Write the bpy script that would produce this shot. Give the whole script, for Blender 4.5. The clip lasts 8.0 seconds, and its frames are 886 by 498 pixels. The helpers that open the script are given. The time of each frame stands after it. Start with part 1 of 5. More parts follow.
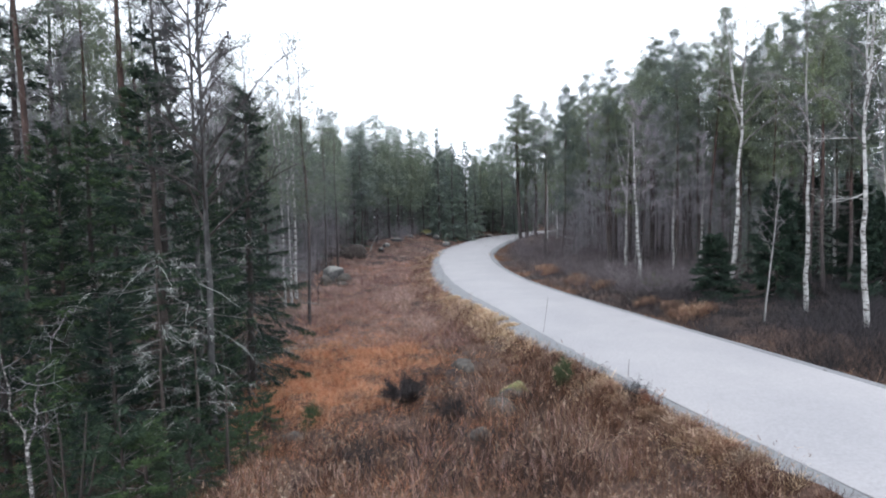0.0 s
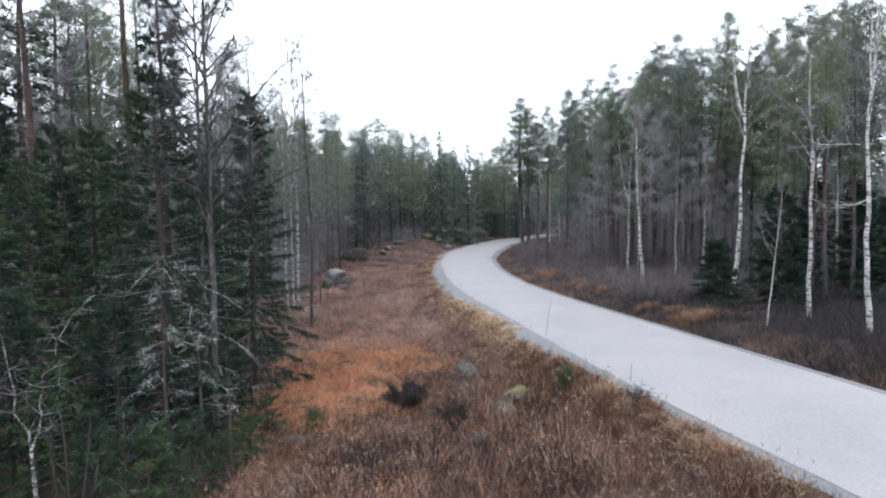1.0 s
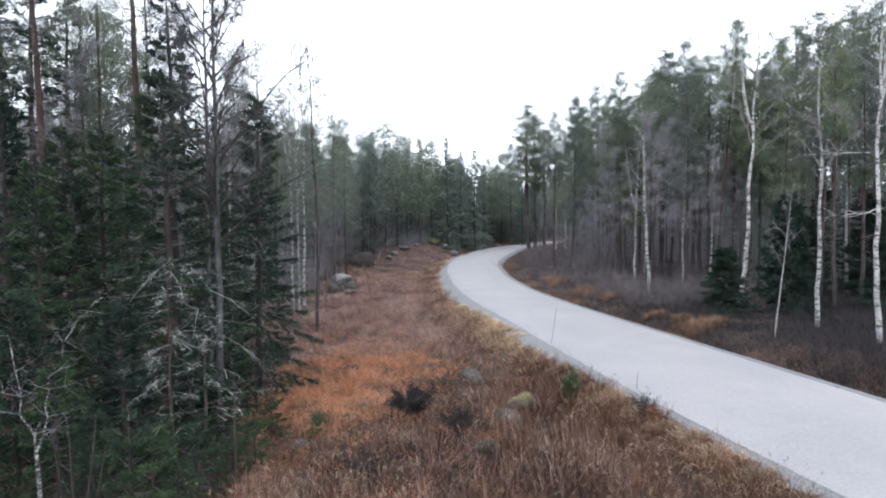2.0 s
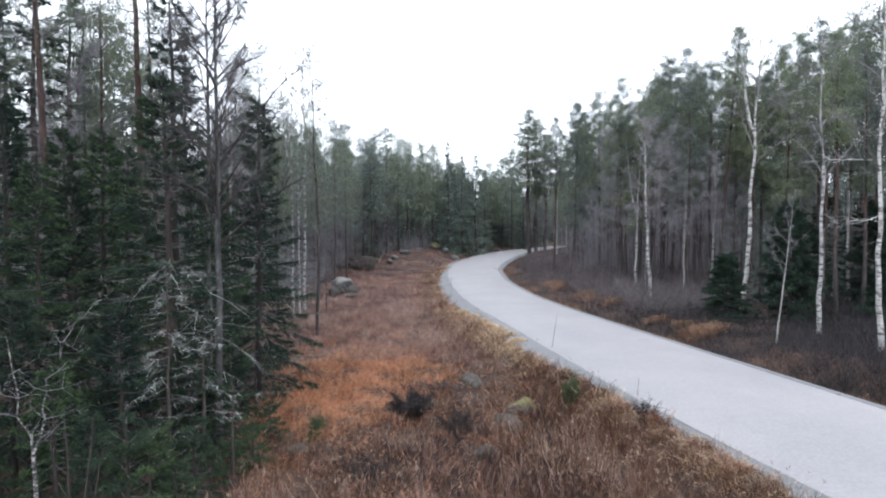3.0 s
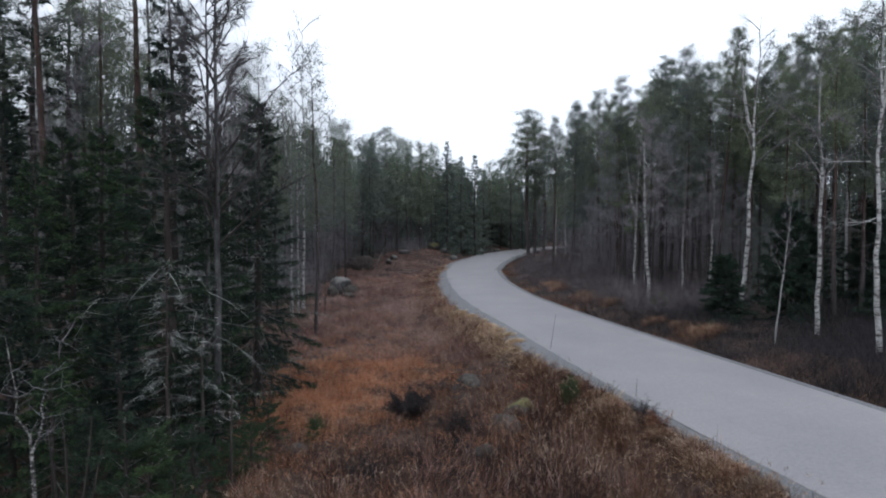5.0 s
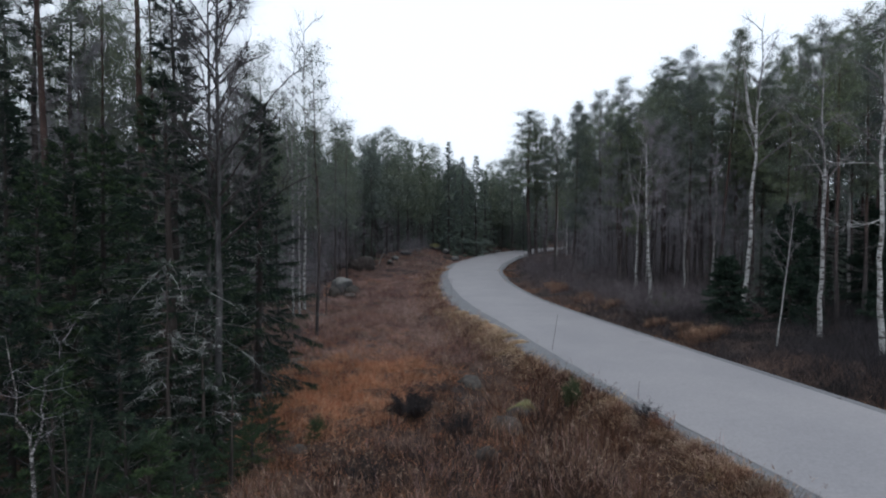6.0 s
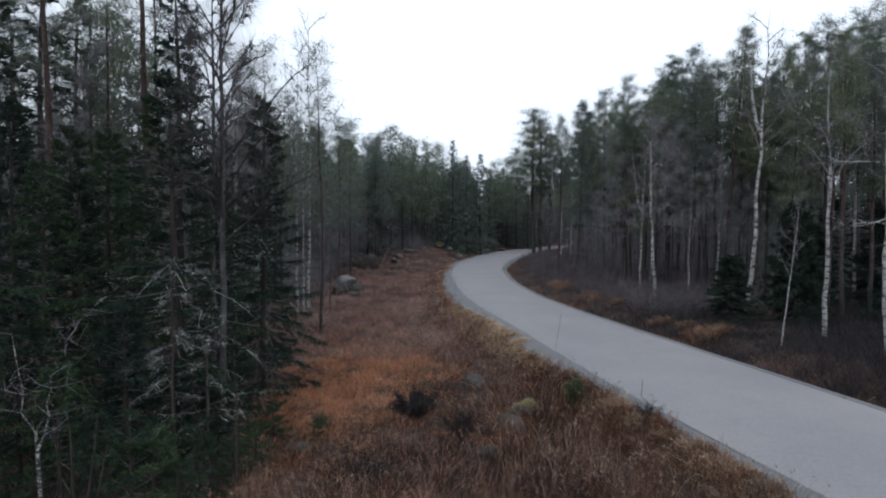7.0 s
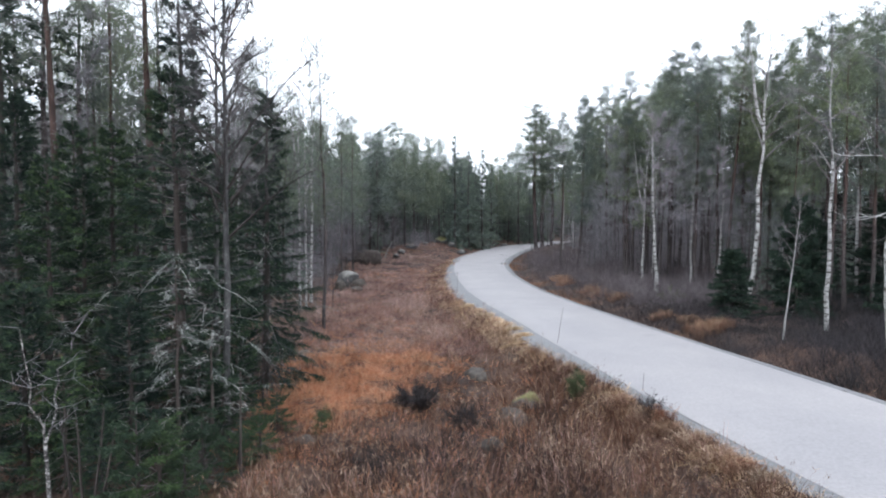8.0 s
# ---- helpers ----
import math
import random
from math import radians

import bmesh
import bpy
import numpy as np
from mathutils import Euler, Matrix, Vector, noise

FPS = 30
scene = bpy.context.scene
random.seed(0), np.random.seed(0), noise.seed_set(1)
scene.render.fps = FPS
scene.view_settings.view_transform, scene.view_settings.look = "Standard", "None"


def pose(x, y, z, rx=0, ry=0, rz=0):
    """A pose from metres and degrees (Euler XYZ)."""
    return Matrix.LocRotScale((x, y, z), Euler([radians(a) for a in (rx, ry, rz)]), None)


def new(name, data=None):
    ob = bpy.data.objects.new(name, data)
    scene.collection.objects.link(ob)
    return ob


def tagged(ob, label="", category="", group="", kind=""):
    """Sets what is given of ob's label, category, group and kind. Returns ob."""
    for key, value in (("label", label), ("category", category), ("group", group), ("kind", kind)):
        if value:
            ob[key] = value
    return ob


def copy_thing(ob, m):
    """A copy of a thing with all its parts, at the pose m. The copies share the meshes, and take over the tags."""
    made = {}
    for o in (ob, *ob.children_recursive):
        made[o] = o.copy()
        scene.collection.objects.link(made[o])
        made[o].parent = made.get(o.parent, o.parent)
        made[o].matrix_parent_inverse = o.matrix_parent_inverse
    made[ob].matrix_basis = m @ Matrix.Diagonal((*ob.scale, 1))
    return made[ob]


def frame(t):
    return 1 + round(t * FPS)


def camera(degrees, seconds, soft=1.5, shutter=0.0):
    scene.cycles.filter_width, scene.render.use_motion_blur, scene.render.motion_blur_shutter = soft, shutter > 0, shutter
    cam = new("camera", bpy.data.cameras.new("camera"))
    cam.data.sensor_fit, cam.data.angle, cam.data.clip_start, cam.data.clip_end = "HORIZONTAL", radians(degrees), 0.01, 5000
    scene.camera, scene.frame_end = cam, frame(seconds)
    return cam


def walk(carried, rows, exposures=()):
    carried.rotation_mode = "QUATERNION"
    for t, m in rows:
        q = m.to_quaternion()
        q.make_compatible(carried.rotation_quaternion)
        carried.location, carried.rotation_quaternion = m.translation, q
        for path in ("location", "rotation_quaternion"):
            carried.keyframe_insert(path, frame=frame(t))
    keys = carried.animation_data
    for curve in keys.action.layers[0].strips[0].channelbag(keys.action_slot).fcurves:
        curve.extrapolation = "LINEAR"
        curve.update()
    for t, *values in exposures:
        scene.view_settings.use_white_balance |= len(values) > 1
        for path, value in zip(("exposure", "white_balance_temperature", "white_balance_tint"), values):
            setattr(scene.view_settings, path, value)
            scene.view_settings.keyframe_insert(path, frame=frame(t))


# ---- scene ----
# Camera: a drone hovering about four metres over a forest road, turning slightly.
cam = camera(75.0, 8.0, soft=2.1)
PATH = [
    (0.0, 0.021, -0.020, 3.993, 86.689, 1.263, -0.824),
    (0.5, -0.001, -0.021, 4.012, 86.797, 1.007, -0.813),
    (1.0, -0.016, -0.042, 4.015, 87.004, 0.940, -0.645),
    (1.5, -0.014, -0.044, 4.013, 87.298, 0.770, -0.266),
    (3.0, -0.015, 0.008, 4.000, 88.025, 0.077, 0.072),
    (3.5, 0.000, 0.000, 4.000, 88.094, 0.000, 0.000),
    (4.0, -0.014, -0.005, 4.005, 88.004, -0.005, -0.004),
    (4.5, -0.017, -0.014, 4.005, 87.999, -0.088, -0.050),
    (6.0, -0.033, 0.042, 4.014, 88.087, -0.246, 0.087),
    (6.5, -0.019, 0.014, 4.016, 88.031, -0.337, 0.266),
    (7.0, -0.015, 0.025, 4.017, 87.916, -0.320, 0.503),
    (7.5, -0.022, -0.063, 4.001, 87.732, -0.168, 0.718),
    (8.0, -0.016, -0.039, 4.000, 87.456, -0.193, 0.703),
]
EXPOSURE = [(0.0, 0.60, 5900, 9), (3.5, 0.62, 5900, 9), (4.0, 0.62, 5900, 9), (4.5, 0.02, 5860, 10), (6.0, -0.67, 5780, 8), (6.5, -0.69, 5780, 8), (7.0, -0.63, 5780, 8), (7.25, 0.08, 5790, 9), (7.5, 0.46, 5840, 10), (8.0, 0.60, 5900, 9)]
walk(cam, [(t, pose(*p)) for t, *p in PATH], EXPOSURE)

# ---- light: overcast sky, wide weak sun ----
SUN_ELEV, SUN_AZ = radians(38), radians(200)
world = bpy.data.worlds.new("overcast_sky")
scene.world = world
world.use_nodes = True
wn, wl = world.node_tree.nodes, world.node_tree.links
wn.clear()
w_out = wn.new("ShaderNodeOutputWorld")
w_bg = wn.new("ShaderNodeBackground")
w_sky = wn.new("ShaderNodeTexSky")
w_sky.sky_type = "NISHITA"
w_sky.sun_disc = False
w_sky.sun_elevation, w_sky.sun_rotation = SUN_ELEV, SUN_AZ
w_sky.air_density, w_sky.dust_density, w_sky.ozone_density = 1.0, 6.0, 1.0
w_hsv = wn.new("ShaderNodeHueSaturation")
w_hsv.inputs["Saturation"].default_value = 0.22
w_mix = wn.new("ShaderNodeMixRGB")
w_mix.inputs[0].default_value = 0.85
w_mix.inputs[2].default_value = (16.3, 16.6, 17.1, 1)
w_bg.inputs["Strength"].default_value = 0.12
wl.new(w_sky.outputs[0], w_hsv.inputs["Color"])
wl.new(w_hsv.outputs[0], w_mix.inputs[1])
wl.new(w_mix.outputs[0], w_bg.inputs["Color"])
wl.new(w_bg.outputs[0], w_out.inputs["Surface"])
sun_data = bpy.data.lights.new("sun", "SUN")
sun_data.energy, sun_data.angle, sun_data.color = 0.3, radians(25), (1.0, 0.97, 0.93)
sun = new("sun", sun_data)
sun.matrix_world = pose(0, 0, 60, 90 - math.degrees(SUN_ELEV), 0, 180 - math.degrees(SUN_AZ))


# ---- materials ----
def material(name, rough=0.85):
    m = bpy.data.materials.new(name)
    m.use_nodes = True
    n, l = m.node_tree.nodes, m.node_tree.links
    bsdf = n["Principled BSDF"]
    bsdf.inputs["Roughness"].default_value = rough
    bsdf.inputs["Specular IOR Level"].default_value = 0.25
    return m, n, l, bsdf


def noise_node(n, l, scale, detail=4.0, stretch=None, rough=0.6):
    tex = n.new("ShaderNodeTexNoise")
    tex.inputs["Scale"].default_value = scale
    tex.inputs["Detail"].default_value = detail
    tex.inputs["Roughness"].default_value = rough
    co = n.new("ShaderNodeTexCoord")
    if stretch:
        mp = n.new("ShaderNodeMapping")
        mp.inputs["Scale"].default_value = stretch
        l.new(co.outputs["Object"], mp.inputs["Vector"])
        l.new(mp.outputs[0], tex.inputs["Vector"])
    else:
        l.new(co.outputs["Object"], tex.inputs["Vector"])
    return tex


def ramp_node(n, l, fac, stops):
    r = n.new("ShaderNodeValToRGB")
    e = r.color_ramp.elements
    while len(e) < len(stops):
        e.new(0.5)
    for el, (at, col) in zip(e, stops):
        el.position, el.color = at, (*col, 1)
    l.new(fac, r.inputs[0])
    return r


def mix_node(n, l, fac, a, b, mode="MIX"):
    x = n.new("ShaderNodeMixRGB")
    x.blend_type = mode
    for sock, val in zip(x.inputs, (fac, a, b)):
        if isinstance(val, (int, float)):
            sock.default_value = val
        elif isinstance(val, tuple):
            sock.default_value = (*val, 1)
        else:
            l.new(val, sock)
    return x.outputs[0]


def bump_node(n, l, height, bsdf, strength, distance):
    b = n.new("ShaderNodeBump")
    b.inputs["Strength"].default_value = strength
    b.inputs["Distance"].default_value = distance
    l.new(height, b.inputs["Height"])
    l.new(b.outputs[0], bsdf.inputs["Normal"])


def leafy(name, stops, patch=None, patch_scale=0.4, rough=0.8, glow=0.0, tones=((0.75, 0.78, 0.75), (0.98, 0.97, 0.93), (1.2, 1.15, 1.1))):
    """Blades, needles and twigs: each island its own shade, larger patches over them."""
    m, n, l, bsdf = material(name, rough)
    geo = n.new("ShaderNodeNewGeometry")
    col = ramp_node(n, l, geo.outputs["Random Per Island"], stops).outputs[0]
    info = n.new("ShaderNodeObjectInfo")
    tex = noise_node(n, l, patch_scale, 3.0)
    if patch:
        f = ramp_node(n, l, tex.outputs["Fac"], [(0.42, (0, 0, 0)), (0.6, (1, 1, 1))]).outputs[0]
        col = mix_node(n, l, f, col, mix_node(n, l, 1.0, col, patch, "MULTIPLY"))
    tone = ramp_node(n, l, info.outputs["Random"], [(k / 2, c) for k, c in enumerate(tones)]).outputs[0]
    col = mix_node(n, l, 1.0, col, tone, "MULTIPLY")
    l.new(col, bsdf.inputs["Base Color"])
    if glow:
        bsdf.inputs["Subsurface Weight"].default_value = 0.0
        out = n["Material Output"]
        tr = n.new("ShaderNodeBsdfTranslucent")
        l.new(col, tr.inputs["Color"])
        ms = n.new("ShaderNodeMixShader")
        ms.inputs[0].default_value = glow
        l.new(bsdf.outputs[0], ms.inputs[1])
        l.new(tr.outputs[0], ms.inputs[2])
        l.new(ms.outputs[0], out.inputs["Surface"])
    return m


def bark(name, stops, scale, stretch, bump=0.6, dist=0.02):
    m, n, l, bsdf = material(name, 0.9)
    tex = noise_node(n, l, scale, 6.0, stretch, 0.65)
    col = ramp_node(n, l, tex.outputs["Fac"], stops).outputs[0]
    info = n.new("ShaderNodeObjectInfo")
    tone = ramp_node(n, l, info.outputs["Random"], [(0.0, (0.7, 0.7, 0.72)), (1.0, (1.2, 1.15, 1.1))]).outputs[0]
    l.new(mix_node(n, l, 1.0, col, tone, "MULTIPLY"), bsdf.inputs["Base Color"])
    bump_node(n, l, tex.outputs["Fac"], bsdf, bump, dist)
    return m, n, l, bsdf, col


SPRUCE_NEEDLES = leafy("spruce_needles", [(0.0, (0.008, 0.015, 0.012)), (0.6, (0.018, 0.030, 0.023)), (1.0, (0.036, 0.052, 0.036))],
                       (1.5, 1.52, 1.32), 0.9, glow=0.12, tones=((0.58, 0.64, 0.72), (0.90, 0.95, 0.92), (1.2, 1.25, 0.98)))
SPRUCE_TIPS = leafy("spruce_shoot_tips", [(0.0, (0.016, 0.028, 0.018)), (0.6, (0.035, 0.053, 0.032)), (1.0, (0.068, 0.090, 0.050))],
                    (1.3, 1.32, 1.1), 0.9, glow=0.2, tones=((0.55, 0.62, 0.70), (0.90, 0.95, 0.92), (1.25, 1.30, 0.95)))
PINE_NEEDLES = leafy("pine_needles", [(0.0, (0.066, 0.080, 0.077)), (0.6, (0.104, 0.121, 0.110)), (1.0, (0.150, 0.166, 0.141))],
                     (1.25, 1.22, 0.92), 0.4, glow=0.2, tones=((0.70, 0.75, 0.80), (0.96, 0.98, 0.96), (1.20, 1.23, 0.96)))
# Needles of the farther conifers: haze of the air put in as paler green.
HAZY_PINE = leafy("hazy_pine_needles", [(0.0, (0.090, 0.106, 0.103)), (0.6, (0.140, 0.158, 0.148)), (1.0, (0.190, 0.208, 0.182))],
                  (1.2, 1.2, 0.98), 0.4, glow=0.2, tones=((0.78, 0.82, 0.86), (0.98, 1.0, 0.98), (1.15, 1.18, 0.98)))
HAZY_SPRUCE = leafy("hazy_spruce_needles", [(0.0, (0.070, 0.091, 0.088)), (0.6, (0.112, 0.138, 0.129)), (1.0, (0.160, 0.190, 0.166))],
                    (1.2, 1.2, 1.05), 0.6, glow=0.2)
LICHEN = leafy("grey_lichen", [(0.0, (0.05, 0.051, 0.051)), (0.6, (0.16, 0.166, 0.164)), (1.0, (0.50, 0.515, 0.50))], glow=0.1)
TWIGS = leafy("bare_twigs", [(0.0, (0.128, 0.122, 0.136)), (0.7, (0.248, 0.238, 0.262)), (1.0, (0.40, 0.385, 0.415))], glow=0.25)
# Darker twig copy for the pale-barked trees: backlight put into the colour.
BACKLIT_TWIGS = leafy("backlit_twigs", [(0.0, (0.030, 0.028, 0.030)), (0.7, (0.075, 0.070, 0.074)), (1.0, (0.16, 0.15, 0.155))], glow=0.1)
HAZE_TWIGS = leafy("purple_grey_twigs", [(0.0, (0.150, 0.141, 0.158)), (0.7, (0.212, 0.200, 0.222)), (1.0, (0.30, 0.285, 0.312))], glow=0.3)
BRUSH = leafy("grey_brown_brush", [(0.0, (0.032, 0.023, 0.023)), (0.6, (0.082, 0.060, 0.058)), (1.0, (0.20, 0.155, 0.14))],
              (0.72, 0.68, 0.72), 0.35)
ROAD_BRUSH = leafy("purple_grey_brush", [(0.0, (0.066, 0.055, 0.062)), (0.6, (0.130, 0.112, 0.122)), (1.0, (0.25, 0.225, 0.235))], (0.7, 0.68, 0.7), 0.3, glow=0.2)
# Brush under the right-hand trees: shade of the crowns put into a near-black colour.
SHADED_BRUSH = leafy("shaded_floor_brush", [(0.0, (0.0070, 0.0062, 0.0074)), (0.6, (0.020, 0.0172, 0.0195)), (1.0, (0.062, 0.054, 0.059))],
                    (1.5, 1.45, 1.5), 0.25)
HEATH_BRUSH = leafy("heath_brush", [(0.0, (0.16, 0.100, 0.090)), (0.6, (0.47, 0.300, 0.266)), (1.0, (0.72, 0.53, 0.475))],
                    (0.66, 0.58, 0.60), 0.35, glow=0.3)
RUST_GRASS = leafy("rust_grass", [(0.0, (0.340, 0.126, 0.068)), (0.4, (0.690, 0.296, 0.166)), (1.0, (0.850, 0.530, 0.350))],
                   (0.84, 0.78, 0.74), 0.5, glow=0.35)
BROWN_GRASS = leafy("brown_grass", [(0.0, (0.039, 0.0190, 0.0143)), (0.5, (0.112, 0.049, 0.031)), (0.8, (0.213, 0.104, 0.061)), (1.0, (0.34, 0.22, 0.14))],
                    (0.50, 0.45, 0.47), 0.55, glow=0.2)
DITCH_GRASS = leafy("ditch_grass", [(0.0, (0.10, 0.050, 0.033)), (0.6, (0.24, 0.135, 0.088)), (1.0, (0.46, 0.32, 0.22))],
                    (0.45, 0.42, 0.44), 0.45, glow=0.2)
TUSSOCK = leafy("tussock_grass", [(0.0, (0.13, 0.062, 0.040)), (0.5, (0.34, 0.185, 0.118)), (1.0, (0.58, 0.41, 0.29))],
                (0.55, 0.50, 0.5), 1.1, glow=0.25)
BRIGHT_STRAW = leafy("bright_straw", [(0.0, (0.20, 0.135, 0.085)), (0.4, (0.53, 0.385, 0.25)), (1.0, (0.76, 0.63, 0.46))],
                     (0.75, 0.68, 0.62), 0.8, glow=0.3)
STEM_STRAW = leafy("stem_straw", [(0.0, (0.10, 0.062, 0.045)), (0.6, (0.27, 0.175, 0.125)), (1.0, (0.62, 0.50, 0.39))],
                   (0.7, 0.62, 0.6), 0.6, glow=0.25)
GREEN_TUFT = leafy("green_needles", [(0.0, (0.038, 0.052, 0.026)), (1.0, (0.098, 0.114, 0.055))], glow=0.2)
DARK_BRUSH = leafy("dark_heather", [(0.0, (0.011, 0.010, 0.011)), (0.8, (0.028, 0.023, 0.025)), (1.0, (0.065, 0.054, 0.054))])

SPRUCE_BARK = bark("spruce_bark", [(0.3, (0.022, 0.018, 0.017)), (0.55, (0.050, 0.042, 0.039)), (0.75, (0.105, 0.10, 0.094))], 7, (1, 1, 0.35))[0]
HAZE_BARK = bark("dull_purple_bark", [(0.3, (0.040, 0.035, 0.037)), (0.55, (0.080, 0.070, 0.074)), (0.75, (0.15, 0.135, 0.14))], 7, (1, 1, 0.25))[0]
GREY_BARK = bark("grey_bark", [(0.3, (0.060, 0.054, 0.056)), (0.55, (0.150, 0.138, 0.142)), (0.75, (0.28, 0.27, 0.27))], 7, (1, 1, 0.25))[0]


ASPEN_BARK = bark("pale_grey_bark", [(0.3, (0.024, 0.024, 0.025)), (0.5, (0.055, 0.055, 0.056)), (0.72, (0.125, 0.125, 0.122))], 6, (1, 1, 0.5))[0]


def pine_bark():
    m, n, l, bsdf, col = bark("pine_bark", [(0.3, (0.026, 0.022, 0.022)), (0.55, (0.064, 0.054, 0.053)), (0.75, (0.13, 0.112, 0.108))], 6, (1, 1, 0.25))
    tex = noise_node(n, l, 5, 4.0, (1, 1, 0.3))
    flake = ramp_node(n, l, tex.outputs["Fac"], [(0.3, (0.030, 0.020, 0.017)), (0.6, (0.064, 0.039, 0.033)), (0.8, (0.115, 0.076, 0.064))]).outputs[0]
    co = n.new("ShaderNodeTexCoord")
    sep = n.new("ShaderNodeSeparateXYZ")
    l.new(co.outputs["Object"], sep.inputs[0])
    hi = n.new("ShaderNodeMapRange")
    for key, v in (("From Min", 2.5), ("From Max", 8.0)):
        hi.inputs[key].default_value = v
    l.new(sep.outputs["Z"], hi.inputs["Value"])
    l.new(mix_node(n, l, hi.outputs[0], col, flake), bsdf.inputs["Base Color"])
    return m


def birch_bark():
    m, n, l, bsdf = material("birch_bark", 0.7)
    base = noise_node(n, l, 3, 5.0)
    white = ramp_node(n, l, base.outputs["Fac"], [(0.3, (0.22, 0.215, 0.21)), (0.5, (0.37, 0.362, 0.35)), (0.7, (0.50, 0.49, 0.475))]).outputs[0]
    marks = noise_node(n, l, 3.2, 5.0, (1.2, 1.2, 3.4), 0.7)
    mark = ramp_node(n, l, marks.outputs["Fac"], [(0.50, (0, 0, 0)), (0.57, (1, 1, 1))]).outputs[0]
    col = mix_node(n, l, mark, white, (0.075, 0.066, 0.060))
    info = n.new("ShaderNodeObjectInfo")
    tone = ramp_node(n, l, info.outputs["Random"], [(0.0, (0.78, 0.78, 0.79)), (1.0, (1.05, 1.05, 1.05))]).outputs[0]
    l.new(mix_node(n, l, 1.0, col, tone, "MULTIPLY"), bsdf.inputs["Base Color"])
    bump_node(n, l, marks.outputs["Fac"], bsdf, 0.4, 0.01)
    return m


PINE_BARK, BIRCH_BARK = pine_bark(), birch_bark()
YOUNG_BARK = bark("young_birch_bark", [(0.42, (0.030, 0.027, 0.026)), (0.52, (0.13, 0.125, 0.12)), (0.62, (0.44, 0.43, 0.41))], 16, (1, 1, 1.6), 0.3, 0.005)[0]


def ground_material():
    m, n, l, bsdf = material("forest_litter", 0.95)
    big = noise_node(n, l, 0.22, 4.0)
    fine = noise_node(n, l, 9.0, 6.0, None, 0.7)
    a = ramp_node(n, l, fine.outputs["Fac"], [(0.3, (0.030, 0.018, 0.014)), (0.5, (0.078, 0.046, 0.033)), (0.72, (0.17, 0.105, 0.072))]).outputs[0]
    b = ramp_node(n, l, fine.outputs["Fac"], [(0.3, (0.010, 0.008, 0.007)), (0.5, (0.026, 0.019, 0.017)), (0.72, (0.065, 0.049, 0.042))]).outputs[0]
    f = ramp_node(n, l, big.outputs["Fac"], [(0.42, (0, 0, 0)), (0.6, (1, 1, 1))]).outputs[0]
    l.new(mix_node(n, l, f, a, b), bsdf.inputs["Base Color"])
    bump_node(n, l, fine.outputs["Fac"], bsdf, 0.8, 0.08)
    return m


def gravel_material(name, lo, mid, hi, grain, relief=0.5):
    m, n, l, bsdf = material(name, 0.9)
    big = noise_node(n, l, 0.35, 5.0)
    fine = noise_node(n, l, grain, 5.0, None, 0.75)
    stone = n.new("ShaderNodeTexVoronoi")
    stone.inputs["Scale"].default_value = grain * 1.6
    co = n.new("ShaderNodeTexCoord")
    l.new(co.outputs["Object"], stone.inputs["Vector"])
    col = ramp_node(n, l, fine.outputs["Fac"], [(0.3, lo), (0.5, mid), (0.72, hi)]).outputs[0]
    tone = ramp_node(n, l, big.outputs["Fac"], [(0.35, (0.90, 0.90, 0.91)), (0.65, (1.05, 1.04, 1.03))]).outputs[0]
    l.new(mix_node(n, l, 1.0, col, tone, "MULTIPLY"), bsdf.inputs["Base Color"])
    bsdf.inputs["Roughness"].default_value, bsdf.inputs["Specular IOR Level"].default_value = 0.72, 0.5
    bump_node(n, l, stone.outputs["Distance"], bsdf, relief, 0.012)
    return m


GROUND = ground_material()
ROAD = gravel_material("pale_gravel_road", (0.206, 0.194, 0.196), (0.239, 0.226, 0.228), (0.276, 0.262, 0.264), 14.0, 0.2)
WORN = gravel_material("worn_gravel", (0.196, 0.185, 0.187), (0.225, 0.213, 0.215), (0.26, 0.247, 0.249), 14.0)
SHOULDER = gravel_material("loose_grey_gravel", (0.095, 0.094, 0.097), (0.135, 0.134, 0.138), (0.185, 0.183, 0.188), 16.0)


def rock_material(name, stops, moss=None):
    m, n, l, bsdf = material(name, 0.9)
    tex = noise_node(n, l, 5.0, 7.0, None, 0.7)
    col = ramp_node(n, l, tex.outputs["Fac"], stops).outputs[0]
    if moss:
        big = noise_node(n, l, 2.2, 4.0)
        geo = n.new("ShaderNodeNewGeometry")
        sep = n.new("ShaderNodeSeparateXYZ")
        l.new(geo.outputs["Normal"], sep.inputs[0])
        add = n.new("ShaderNodeMath")
        add.operation = "MULTIPLY"
        l.new(sep.outputs["Z"], add.inputs[0])
        l.new(big.outputs["Fac"], add.inputs[1])
        f = ramp_node(n, l, add.outputs[0], [(0.2, (0, 0, 0)), (0.4, (1, 1, 1))]).outputs[0]
        col = mix_node(n, l, f, col, moss)
    l.new(col, bsdf.inputs["Base Color"])
    bump_node(n, l, tex.outputs["Fac"], bsdf, 0.7, 0.04)
    return m


